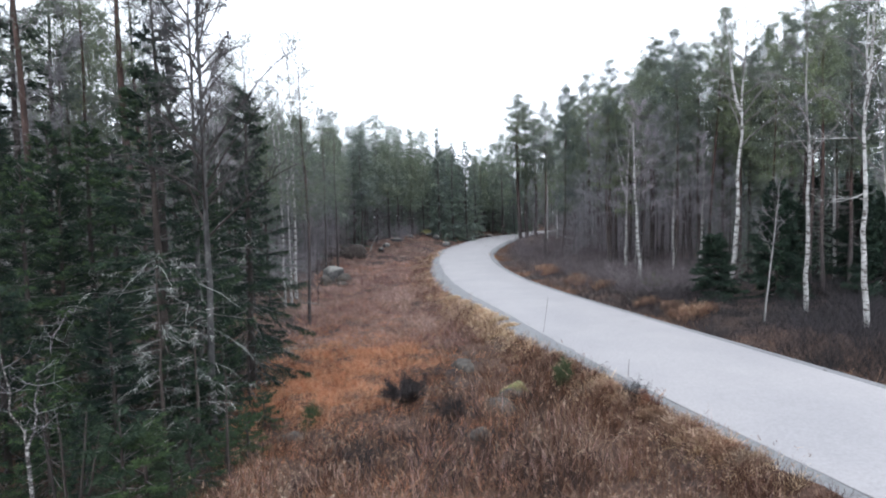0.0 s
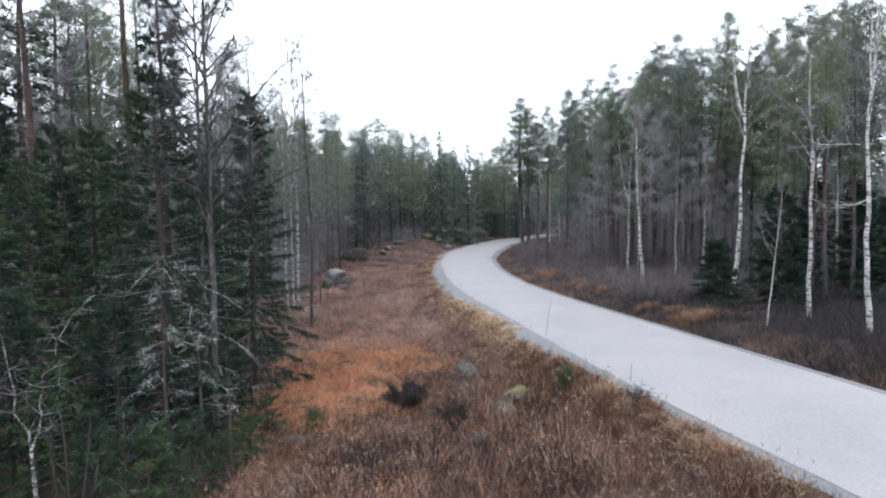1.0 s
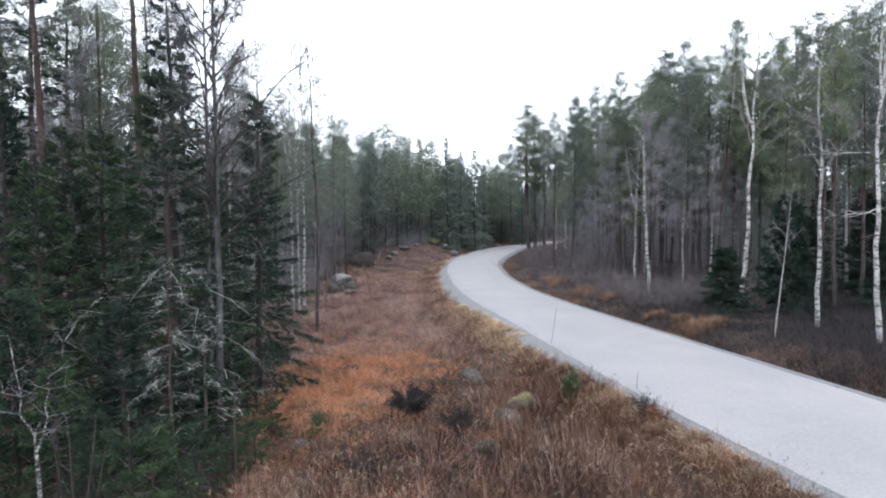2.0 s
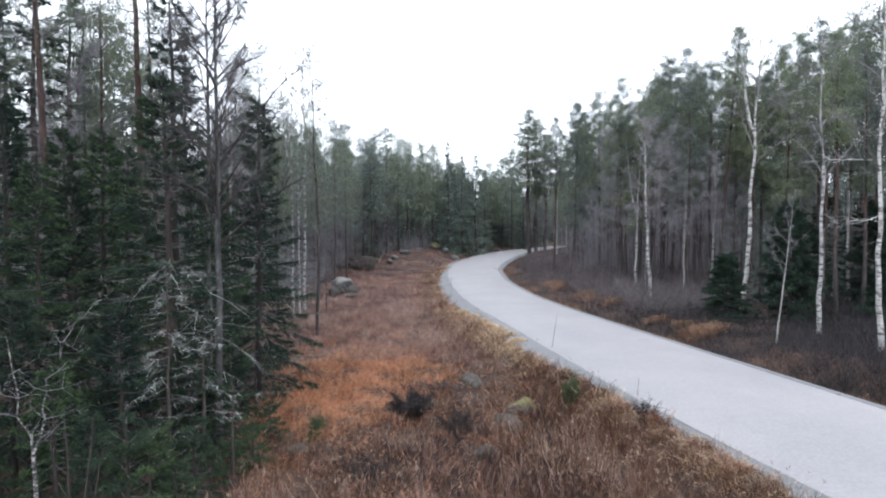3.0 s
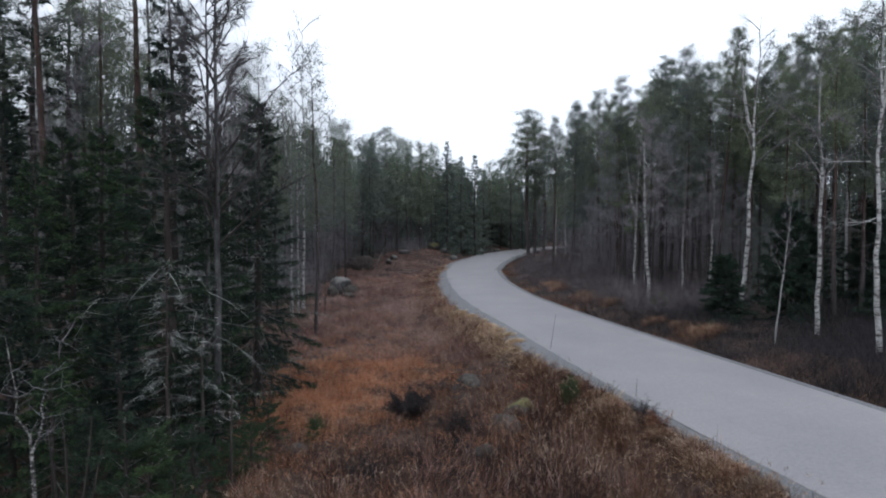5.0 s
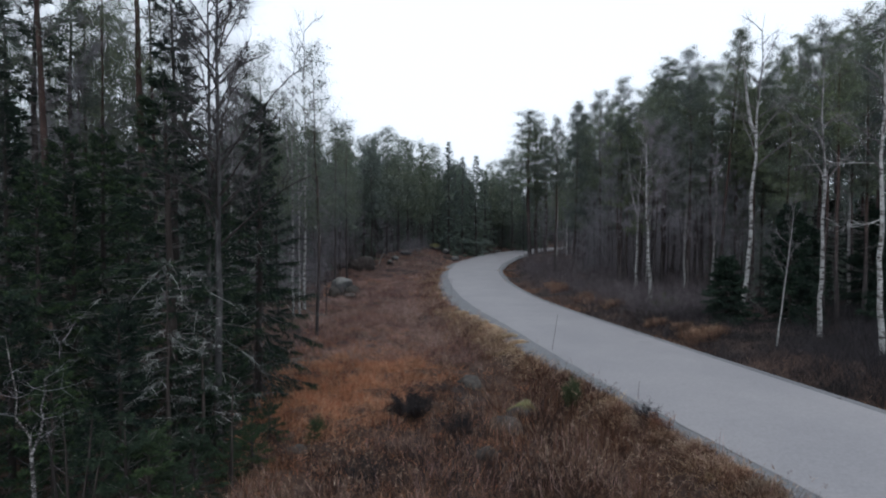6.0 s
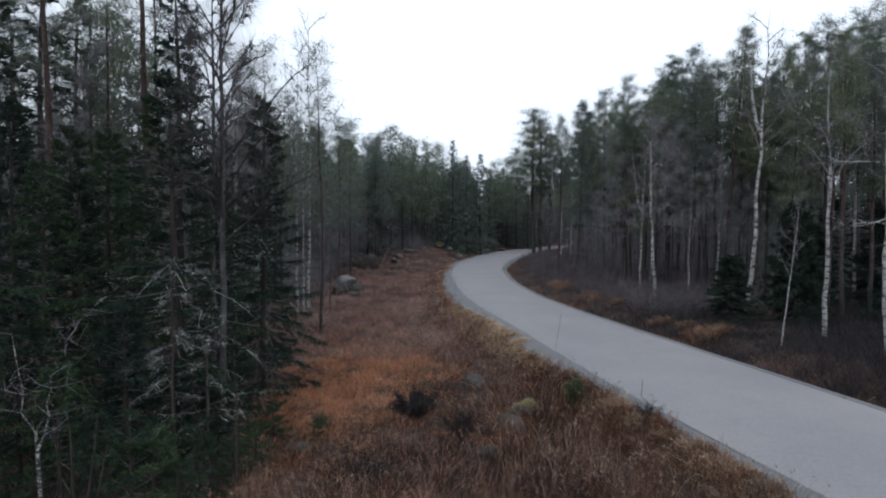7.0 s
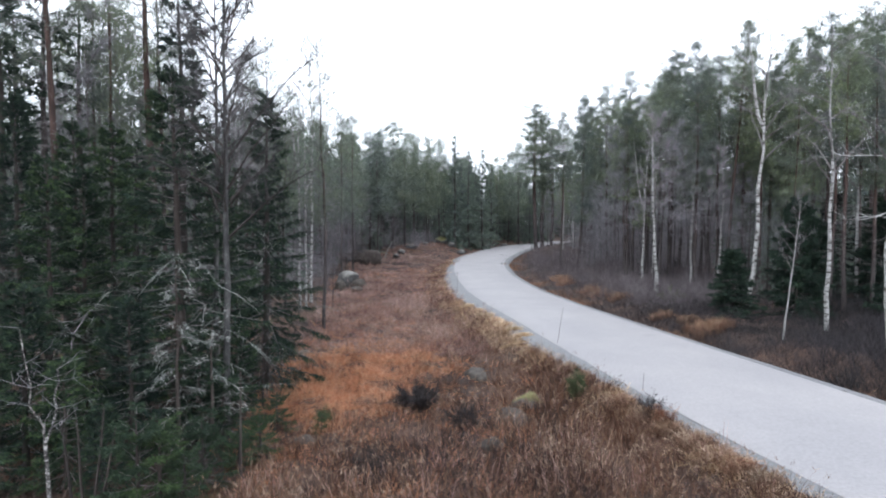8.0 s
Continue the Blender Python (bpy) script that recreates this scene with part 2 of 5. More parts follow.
# Dark granite, paler grey on upward faces through the same mask as the moss.
PALE_TOP_ROCK = rock_material("pale_topped_granite", [(0.3, (0.026, 0.025, 0.025)), (0.5, (0.060, 0.057, 0.056)), (0.7, (0.12, 0.115, 0.112))], (0.185, 0.176, 0.160))
GRANITE = rock_material("grey_granite", [(0.3, (0.032, 0.027, 0.023)), (0.5, (0.060, 0.051, 0.044)), (0.7, (0.120, 0.107, 0.094))])
PALE_GRANITE = rock_material("pale_granite", [(0.3, (0.045, 0.043, 0.042)), (0.5, (0.105, 0.10, 0.096)), (0.7, (0.25, 0.243, 0.235))])
MOSSY = rock_material("mossy_granite", [(0.3, (0.045, 0.043, 0.042)), (0.5, (0.10, 0.095, 0.09)), (0.7, (0.19, 0.185, 0.18))], (0.125, 0.116, 0.048))


# ---- mesh helpers ----
class Soup:
    """Collects triangles and quads for one mesh."""

    def __init__(self):
        self.v, self.t, self.q, self.n = [], [], [], 0

    def add(self, v, t=None, q=None):
        v = np.asarray(v, float).reshape(-1, 3)
        self.v.append(v)
        if t is not None and len(t):
            self.t.append(np.asarray(t, int).reshape(-1, 3) + self.n)
        if q is not None and len(q):
            self.q.append(np.asarray(q, int).reshape(-1, 4) + self.n)
        self.n += len(v)

    def mesh(self, name, mat, smooth=False):
        v = np.concatenate(self.v)
        t = np.concatenate(self.t) if self.t else np.zeros((0, 3), int)
        q = np.concatenate(self.q) if self.q else np.zeros((0, 4), int)
        me = bpy.data.meshes.new(name)
        me.vertices.add(len(v))
        me.vertices.foreach_set("co", v.astype(np.float32).ravel())
        loops = np.concatenate([t.ravel(), q.ravel()]).astype(np.int32)
        totals = np.concatenate([np.full(len(t), 3), np.full(len(q), 4)]).astype(np.int32)
        starts = np.concatenate([[0], np.cumsum(totals)[:-1]]).astype(np.int32)
        me.loops.add(len(loops))
        me.loops.foreach_set("vertex_index", loops)
        me.polygons.add(len(totals))
        me.polygons.foreach_set("loop_start", starts)
        me.polygons.foreach_set("loop_total", totals)
        me.polygons.foreach_set("use_smooth", np.full(len(totals), smooth))
        me.update(calc_edges=True)
        me.validate()
        me.materials.append(mat)
        return me


def unit(a):
    return a / np.maximum(np.linalg.norm(a, axis=-1, keepdims=True), 1e-9)


def tube(soup, pts, radii, sides=6):
    pts, radii = np.asarray(pts, float), np.asarray(radii, float)
    d = unit(np.gradient(pts, axis=0))
    ref = np.where(np.abs(d[:, 2:3]) > 0.9, np.array([[1.0, 0, 0]]), np.array([[0, 0, 1.0]]))
    a = unit(np.cross(d, ref))
    b = np.cross(d, a)
    ang = np.linspace(0, 2 * np.pi, sides, endpoint=False)
    ring = a[:, None] * np.cos(ang)[None, :, None] + b[:, None] * np.sin(ang)[None, :, None]
    v = pts[:, None] + ring * radii[:, None, None]
    i = np.arange(len(pts) - 1)[:, None] * sides
    j = np.arange(sides)[None]
    k = (j + 1) % sides
    q = np.stack([i + j, i + k, i + sides + k, i + sides + j], -1).reshape(-1, 4)
    soup.add(v, q=q)


def blades(soup, base, way, length, width, rng):
    """One slim triangle for each base point."""
    n = len(base)
    way = unit(way)
    side = unit(np.cross(way, rng.normal(size=(n, 3)))) * (np.asarray(width) * 0.5).reshape(-1, 1)
    tip = base + way * np.asarray(length).reshape(-1, 1)
    v = np.stack([base - side, base + side, tip], 1)
    soup.add(v, t=np.arange(3 * n).reshape(n, 3))


def bent_blades(soup, base, way, length, width, droop, rng):
    """A bent grass blade: a quad and a tip triangle."""
    n = len(base)
    way = unit(way)
    length, width, droop = (np.broadcast_to(np.asarray(x, float), (n,)).reshape(-1, 1) for x in (length, width, droop))
    side = unit(np.cross(way, rng.normal(size=(n, 3)))) * width * 0.5
    out = unit(np.concatenate([rng.normal(size=(n, 2)), np.zeros((n, 1))], 1))
    mid = base + way * length * 0.55 + out * droop * length * 0.15
    tip = base + way * length * (1 - 0.35 * droop) + out * droop * length * 0.6
    v = np.stack([base - side, base + side, mid + side * 0.8, mid - side * 0.8, tip], 1)
    k = np.arange(n)[:, None] * 5
    soup.add(v, t=k + np.array([[3, 2, 4]]), q=k + np.array([[0, 1, 2, 3]]))


def part(name, data, parent, label=""):
    ob = new(name, data)
    ob.parent = parent
    if label:
        ob["label"] = label
    return ob


def bm_mesh(name, bm, mat, smooth=True):
    me = bpy.data.meshes.new(name)
    for f in bm.faces:
        f.smooth = smooth
    bm.to_mesh(me)
    bm.free()
    me.materials.append(mat)
    return me


# ---- the lie of the land ----
CENTRE = np.array([(52, -120), (36, -80), (22, -40), (14.6, -14), (10.8, 0), (8.65, 8), (7.35, 13), (6.25, 17.3), (5.2, 21.8), (4.3, 26), (3.55, 30),
                   (2.75, 36), (2.38, 44), (2.5, 52), (3.1, 60), (4.1, 68), (6.4, 80), (9.3, 92), (13.9, 106), (22, 124), (38, 146), (62, 168), (100, 190), (160, 210)], float)


def centre_line(step=0.5):
    p = CENTRE
    out = []
    for i in range(len(p) - 1):
        a, b, c, d = p[max(i - 1, 0)], p[i], p[i + 1], p[min(i + 2, len(p) - 1)]
        n = max(2, int(np.linalg.norm(c - b) / step))
        for k in range(n):
            t = k / n
            out.append(0.5 * (2 * b + (c - a) * t + (2 * a - 5 * b + 4 * c - d) * t * t + (3 * b - a - 3 * c + d) * t ** 3))
    out.append(p[-1])
    return np.array(out)


LINE = centre_line()
LINE_DIR = unit(np.gradient(LINE, axis=0))


def road_offset(x, y):
    """Metres from the road's centre line, positive on its right."""
    x, y = np.atleast_1d(np.asarray(x, float)), np.atleast_1d(np.asarray(y, float))
    out = np.empty(len(x))
    for i in range(0, len(x), 4000):
        dx = x[i:i + 4000, None] - LINE[None, :, 0]
        dy = y[i:i + 4000, None] - LINE[None, :, 1]
        k = np.argmin(dx * dx + dy * dy, 1)
        r = np.arange(len(k))
        side = dx[r, k] * LINE_DIR[k, 1] - dy[r, k] * LINE_DIR[k, 0]
        out[i:i + 4000] = np.sign(side) * np.hypot(dx[r, k], dy[r, k])
    return out


def smooth(a, b, x):
    t = np.clip((x - a) / (b - a), 0, 1)
    return t * t * (3 - 2 * t)


def wave(x, y):
    return (0.10 * np.sin(0.9 * x + 0.4 * y) * np.cos(0.7 * y - 0.3 * x) + 0.06 * np.sin(2.3 * x - 1.1 * y + 1.0) + 0.04 * np.sin(3.7 * y + 2.9 * x)
            + 0.12 * np.sin(0.21 * x + 1.3) * np.cos(0.17 * y))


def land(x, y):
    """Height of the ground: a low embankment under the road, ditches, and a bank past the bend."""
    x, y = np.atleast_1d(np.asarray(x, float)), np.atleast_1d(np.asarray(y, float))
    d = road_offset(x, y)
    left = -0.12 - 0.43 * smooth(2.6, 4.8, -d)
    right = -0.12 - 0.40 * smooth(2.5, 3.6, d) + 0.40 * smooth(3.9, 6.0, d) + 0.25 * smooth(8, 40, d)
    z = np.where(d < 0, left, right)
    rough = smooth(2.9, 5.5, np.abs(d))
    bank = 1.7 * smooth(52, 86, y) * smooth(2.8, 9.0, -d) + 0.5 * smooth(70, 95, y) * smooth(2.8, 7, d)
    return z + rough * wave(x, y) + bank


def build_ground():
    near = np.arange(-30, 40.01, 0.7)
    xs = np.concatenate([-np.geomspace(900, 31, 26), near, np.geomspace(41, 900, 26)])
    ys = np.concatenate([-np.geomspace(900, 11, 22), np.arange(-10, 100.01, 0.75), np.geomspace(102, 1500, 30)])
    gx, gy = np.meshgrid(xs, ys)
    v = np.stack([gx.ravel(), gy.ravel(), land(gx.ravel(), gy.ravel())], 1)
    w = len(xs)
    i = (np.arange(len(ys) - 1)[:, None] * w + np.arange(w - 1)[None]).ravel()
    s = Soup()
    s.add(v, q=np.stack([i, i + 1, i + w + 1, i + w], 1))
    return tagged(new("ground", s.mesh("ground", GROUND, True)), "rough heathy ground with brown litter and low ditches", "ground", kind="structure")


def strip(offsets, heights, jitter=0.0, seed=1):
    rng = np.random.default_rng(seed)
    nrm = np.stack([LINE_DIR[:, 1], -LINE_DIR[:, 0]], 1)
    cols = []
    for k, (o, h) in enumerate(zip(offsets, heights)):
        if k in (0, 1, len(offsets) - 1):
            g = rng.normal(size=len(LINE) + 12)
            o = o + jitter * (np.convolve(g, np.ones(13) / 13 ** 0.5, "valid") + 0.4 * rng.normal(size=len(LINE)))
        p = LINE + nrm * np.reshape(o, (-1, 1)) if np.ndim(o) else LINE + nrm * o
        cols.append(np.column_stack([p, np.full(len(LINE), h)]))
    v = np.stack(cols, 1).reshape(-1, 3)
    w = len(offsets)
    i = (np.arange(len(LINE) - 1)[:, None] * w + np.arange(w - 1)[None]).ravel()
    s = Soup()
    s.add(v, q=np.stack([i, i + 1, i + w + 1, i + w], 1))
    return s


def build_road():
    y = LINE[:, 1]
    west = np.interp(y, [10, 14, 18, 25, 30, 44, 56, 70, 95], [-2.42, -2.32, -2.15, -1.76, -1.64, -1.72, -2.2, -2.75, -2.9])
    east = np.interp(y, [11, 16, 22, 56, 77, 105], [2.26, 2.46, 2.56, 2.58, 2.85, 3.1])
    off = [west - 0.16, west, west * 0.72, west * 0.42, west * 0.2, 0 * y, east * 0.2, east * 0.4, east * 0.62, east * 0.88, east - 0.06, east + 0.05]
    hgt = np.array([-0.06, -0.02, 0.025, 0.02, 0.05, 0.055, 0.05, 0.02, 0.025, 0.0, -0.02, -0.09])
    road = new("road", strip(off, hgt, 0.03).mesh("road", ROAD, True))
    tagged(road, "pale dry gravel forest road with faint wheel tracks", "road", kind="structure")
    far = y > 17
    s = strip([np.where(far, np.minimum(west - 1.25, -3.3), west - 0.75), np.where(far, np.minimum(west - 0.62, -2.75), west - 0.32), west - np.where(far, 0.5, 0.22), west - 0.1, west + 0.25], np.array([-0.30, -0.10, -0.085, -0.05, -0.055]), 0.05, 2)
    a = tagged(new("shoulder", s.mesh("shoulder", SHOULDER, True)), "loose grey gravel shoulder along the road", "road shoulder", kind="structure")
    s = strip([east - 0.1, east + 0.12, east + 0.3, east + 0.55], np.array([-0.05, -0.015, -0.05, -0.26]), 0.04, 3)
    b = tagged(new("shoulder", s.mesh("shoulder", SHOULDER, True)), "narrow grey gravel shoulder beside the ditch", "road shoulder", kind="structure")
    return road, a, b


build_ground()
build_road()


# ---- trees ----
def spine(h, rng, wobble, n=14, lean=0.0):
    z = np.linspace(0, h, n)
    w = np.cumsum(rng.normal(size=(n, 2)), 0) * wobble * h / n
    w = w - w[0]
    return np.column_stack([w[:, 0] + lean * z, w[:, 1], z])


def along(pts, z):
    return np.array([np.interp(z, pts[:, 2], pts[:, 0]), np.interp(z, pts[:, 2], pts[:, 1]), z])


def stem(name, trunk, limbs, mat):
    """Trunk and boughs in one mesh, each with its own bark."""
    n = sum(len(a) for a in trunk.q)
    trunk.add(np.concatenate(limbs.v), np.concatenate(limbs.t) if limbs.t else None, np.concatenate(limbs.q) if limbs.q else None)
    me = trunk.mesh(name, mat, True)
    me.materials.append(GREY_BARK)
    tris = sum(len(a) for a in trunk.t)
    idx = np.zeros(len(me.polygons), np.int32)
    idx[:tris] = 1
    idx[tris + n:] = 1
    me.polygons.foreach_set("material_index", idx)
    return me


def spruce_meshes(h, seed, spread=1.7, dens=1.0, bare=0.12, dead_n=0, size=1.0, radius=None, thin=1.0, power=0.75, per=6, step=1.0, coarse=False, needles=None, fine=1.0, tips=False):
    """A spruce: whorls of drooping branches with flat sprays; dead grey boughs low down."""
    rng = np.random.default_rng(seed)
    trunk, limbs, crown, shoots = Soup(), Soup(), Soup(), Soup()
    pts = spine(h, rng, 0.03)
    r0 = radius or 0.010 * h + 0.02
    tube(trunk, np.vstack([pts[0] - [0, 0, 0.25], pts]), np.append(r0 * 1.25, r0 * (1 - pts[:, 2] / h) ** 0.8 + 0.008), 5 if coarse else 8)
    z = 0.05 * h
    while z < h - 0.1:
        frac = (h - z) / h
        for az in rng.uniform(0, 2 * np.pi) + np.arange(5) * 2 * np.pi / 5 + rng.normal(size=5) * 0.25:
            if rng.random() > thin or z < bare * h * rng.uniform(0.3, 1.5):
                continue
            L = (spread * frac ** power * rng.uniform(0.5, 1.15) + 0.12)
            s = np.linspace(0, 1, 6)
            a, b = 0.75 - 1.35 * frac + rng.normal() * 0.14, 0.22 * frac
            o = along(pts, z + rng.uniform(-0.15, 0.15))
            out = np.array([np.cos(az), np.sin(az), 0])
            curve = o + np.outer(L * s, out) + np.outer(L * (a * s + b * s * s - 0.12 * frac * s), [0, 0, 1])
            if coarse:
                blades(limbs, curve[:1], (curve[-1] - curve[0])[None], L, 0.03, rng)
            else:
                tube(limbs, curve[::2] if L < 0.8 else curve, (0.013 * (1 - 0.8 * s) * (0.6 + L * 0.4))[::2 if L < 0.8 else 1], 3)
            perp = np.array([-out[1], out[0], 0])
            tang = unit(curve[-1] - curve[0])
            m = max(2, int((7 + 17 * L) * dens))
            u = rng.uniform(0.12, 1, m) ** 0.8
            base = np.stack([np.interp(u, s, curve[:, c]) for c in range(3)], 1)
            sign = rng.choice([-1, 1], m)[:, None]
            way = unit(tang * 0.75 + perp * sign * rng.uniform(0.3, 1.0, (m, 1)) - np.array([0, 0, 0.35]) * rng.uniform(0, 1.4, (m, 1)))
            ln = (0.10 + 0.42 * L * (1 - 0.75 * u)) * rng.uniform(0.5, 1.0, m)
            f = rng.uniform(0, 1, (m, per))
            nb = base[:, None] + way[:, None] * (ln[:, None] * f)[..., None]
            nw = way[:, None] * 0.8 + rng.normal(size=(m, per, 3)) * 0.45 - [0, 0, 0.15]
            nl = rng.uniform(0.07, 0.15, m * per) * size * (0.4 + 0.6 * frac if coarse else 1.0)
            nb, nw, wide = nb.reshape(-1, 3), nw.reshape(-1, 3), rng.uniform(0.024, 0.042, m * per) * size * fine
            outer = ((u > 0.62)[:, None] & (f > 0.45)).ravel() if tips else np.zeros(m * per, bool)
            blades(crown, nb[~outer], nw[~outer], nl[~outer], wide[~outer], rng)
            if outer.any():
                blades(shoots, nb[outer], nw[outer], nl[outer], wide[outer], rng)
        z += rng.uniform(0.20, 0.30) * (0.6 + 0.5 * frac) * step
    blades(crown, np.repeat(along(pts, h - 0.25)[None], 30, 0) + np.column_stack([np.zeros((30, 2)), rng.uniform(-0.2, 0.25, 30)]),
           rng.normal(size=(30, 3)) * 0.5 + [0, 0, 1.0], 0.14, 0.03, rng)
    dead = [("dead_branch", dead_branch(along(pts, h * rng.uniform(0.08, 0.62)), spread * rng.uniform(0.6, 1.15), rng)) for _ in range(dead_n)]
    inner = crown.n // 3
    if shoots.n:
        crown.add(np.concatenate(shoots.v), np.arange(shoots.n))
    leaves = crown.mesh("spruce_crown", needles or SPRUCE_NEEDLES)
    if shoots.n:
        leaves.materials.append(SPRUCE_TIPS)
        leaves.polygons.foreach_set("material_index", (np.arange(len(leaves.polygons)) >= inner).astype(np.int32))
    return [("trunk", stem("spruce_trunk", trunk, limbs, SPRUCE_BARK)), ("crown", leaves)] + dead


def dead_branch(o, L, rng, hang=1.0):
    """A bare bough bowed down, its twigs tufted with pale lichen."""
    w = Soup()
    az = rng.uniform(0, 6.283)
    out = np.array([np.cos(az), np.sin(az), 0])
    side = np.array([-out[1], out[0], 0])
    s = np.linspace(0, 1, 8)
    droop = rng.uniform(-0.1, 0.75)
    curve = o + np.outer(L * s, out) - np.outer(L * droop * (s * s - 0.25 * s), [0, 0, 1]) + np.cumsum(rng.normal(size=(8, 3)), 0) * 0.02 * L
    tube(w, curve, 0.0052 * (1 - 0.75 * s), 3)
    for u in rng.uniform(0.3, 0.95, 7):
        p = np.array([np.interp(u, s, curve[:, c]) for c in range(3)])
        way = unit(out * 0.7 + side * rng.choice([-1, 1]) * rng.uniform(0.4, 1) - np.array([0, 0, 1.0]) * rng.uniform(-0.3, 1.1))
        L2 = L * rng.uniform(0.15, 0.4)
        c2 = p + np.outer([0, 0.5, 1], way * L2) - np.outer([0, 0, 0.15], [0, 0, L2])
        tube(w, c2, [0.004, 0.003, 0.0015], 3)
        m = int((3 + 10 * L2) * hang)
        blades(w, p + way * L2 * rng.uniform(0.1, 1, (m, 1)) + rng.normal(size=(m, 3)) * 0.02, rng.normal(size=(m, 3)) * 0.6 - [0, 0, 0.4], rng.uniform(0.03, 0.09, m), 0.012, rng)
    m = int(18 * L * hang)
    u = rng.uniform(0.2, 1, m)
    base = np.stack([np.interp(u, s, curve[:, c]) for c in range(3)], 1)
    blades(w, base + rng.normal(size=(m, 3)) * 0.02, rng.normal(size=(m, 3)) * 0.6 - [0, 0, 0.4], rng.uniform(0.03, 0.10, m), 0.011, rng)
    return w.mesh("dead_branch", LICHEN)


def clump(soup, at, n, r, width, rng):
    m = len(at)
    way = rng.normal(size=(m, n, 3)) * [1, 1, 0.8] + [0, 0, 0.5]
    base = at[:, None] + rng.normal(size=(m, n, 3)) * r * 0.85 * np.array([1, 1, 0.55])
    blades(soup, base.reshape(-1, 3), way.reshape(-1, 3), rng.uniform(0.45, 0.9, m * n) * r, width * rng.uniform(0.7, 1.3, m * n), rng)


def pine_meshes(h, seed, low=0.48, reach=2.0, limbs_n=32, clumps=8, needles=28, width=0.030, radius=None, stubs=14, size=0.30, coarse=False, leaf=None):
    """A pine: bare red-brown stem, dead stubs, and rising limbs with needle clumps."""
    rng = np.random.default_rng(seed)
    trunk, limbs, crown = Soup(), Soup(), Soup()
    pts = spine(h, rng, 0.035, 12)
    r0 = radius or 0.0078 * h
    tube(trunk, np.vstack([pts[0] - [0, 0, 0.3], pts]), np.append(r0 * 1.35, r0 * (1 - 0.93 * (pts[:, 2] / h) ** 1.4)), 5 if coarse else 8)
    for i in range(limbs_n):
        f = low + (0.99 - low) * (i + rng.random()) / limbs_n
        q = (f - low) / (1 - low)
        L = (reach * (1.04 - q) ** 0.62 * min(1, 0.45 + 2.2 * q) + 0.22) * rng.uniform(0.55, 1.2)
        az = i * 2.4 + rng.normal() * 0.4
        rise = rng.uniform(0.0, 0.35) + 0.55 * q
        s = np.linspace(0, 1, 6)
        o = along(pts, f * h)
        out = np.array([np.cos(az), np.sin(az), 0])
        side = np.array([-out[1], out[0], 0])
        curve = o + np.outer(L * s, out) + np.outer(L * (rise * s + 0.15 * s * s), [0, 0, 1]) + np.outer(np.sin(s * 3) * L * rng.normal() * 0.12, side)
        tube(limbs, curve[[0, 2, 5]], ((0.010 + 0.011 * L) * (1 - 0.8 * s))[[0, 2, 5]], 3)
        m = max(3, int(clumps * (0.5 + 0.3 * L)))
        u = rng.uniform(0.28, 1.05, m)
        at = np.stack([np.interp(u, s, curve[:, c]) for c in range(3)], 1)
        off = side * rng.normal(size=(m, 1)) * 0.33 * L * (1.15 - u[:, None]) + rng.normal(size=(m, 3)) * 0.10 + [0, 0, 0.06]
        blades(limbs, at, off, np.linalg.norm(off, axis=1), 0.016, rng)
        clump(crown, at + off, needles, size * (1.1 - 0.45 * q), width * (1.1 - 0.3 * q), rng)
    top = np.array([along(pts, h * x) for x in rng.uniform(0.88, 1.015, 8)])
    clump(crown, top, needles, size * 0.5, width * 0.75, rng)
    for f in rng.uniform(0.12, low, stubs):
        o, az, L = along(pts, f * h), rng.uniform(0, 6.28), rng.uniform(0.3, 1.3)
        s = np.linspace(0, 1, 4)
        out = np.array([np.cos(az), np.sin(az), rng.uniform(-0.35, 0.3)])
        if coarse:
            blades(limbs, o[None], out[None], L, 0.03, rng)
        else:
            tube(limbs, o + np.outer(s * L, out) + rng.normal(size=(4, 3)) * 0.03, 0.014 * (1 - 0.7 * s), 3)
        blades(limbs, o + np.outer(rng.uniform(0.3, 1, 8) * L, out), out + rng.normal(size=(8, 3)) * 0.6, rng.uniform(0.15, 0.6, 8), 0.011, rng)
    return [("trunk", stem("pine_trunk", trunk, limbs, PINE_BARK)), ("crown", crown.mesh("pine_crown", leaf or PINE_NEEDLES))]


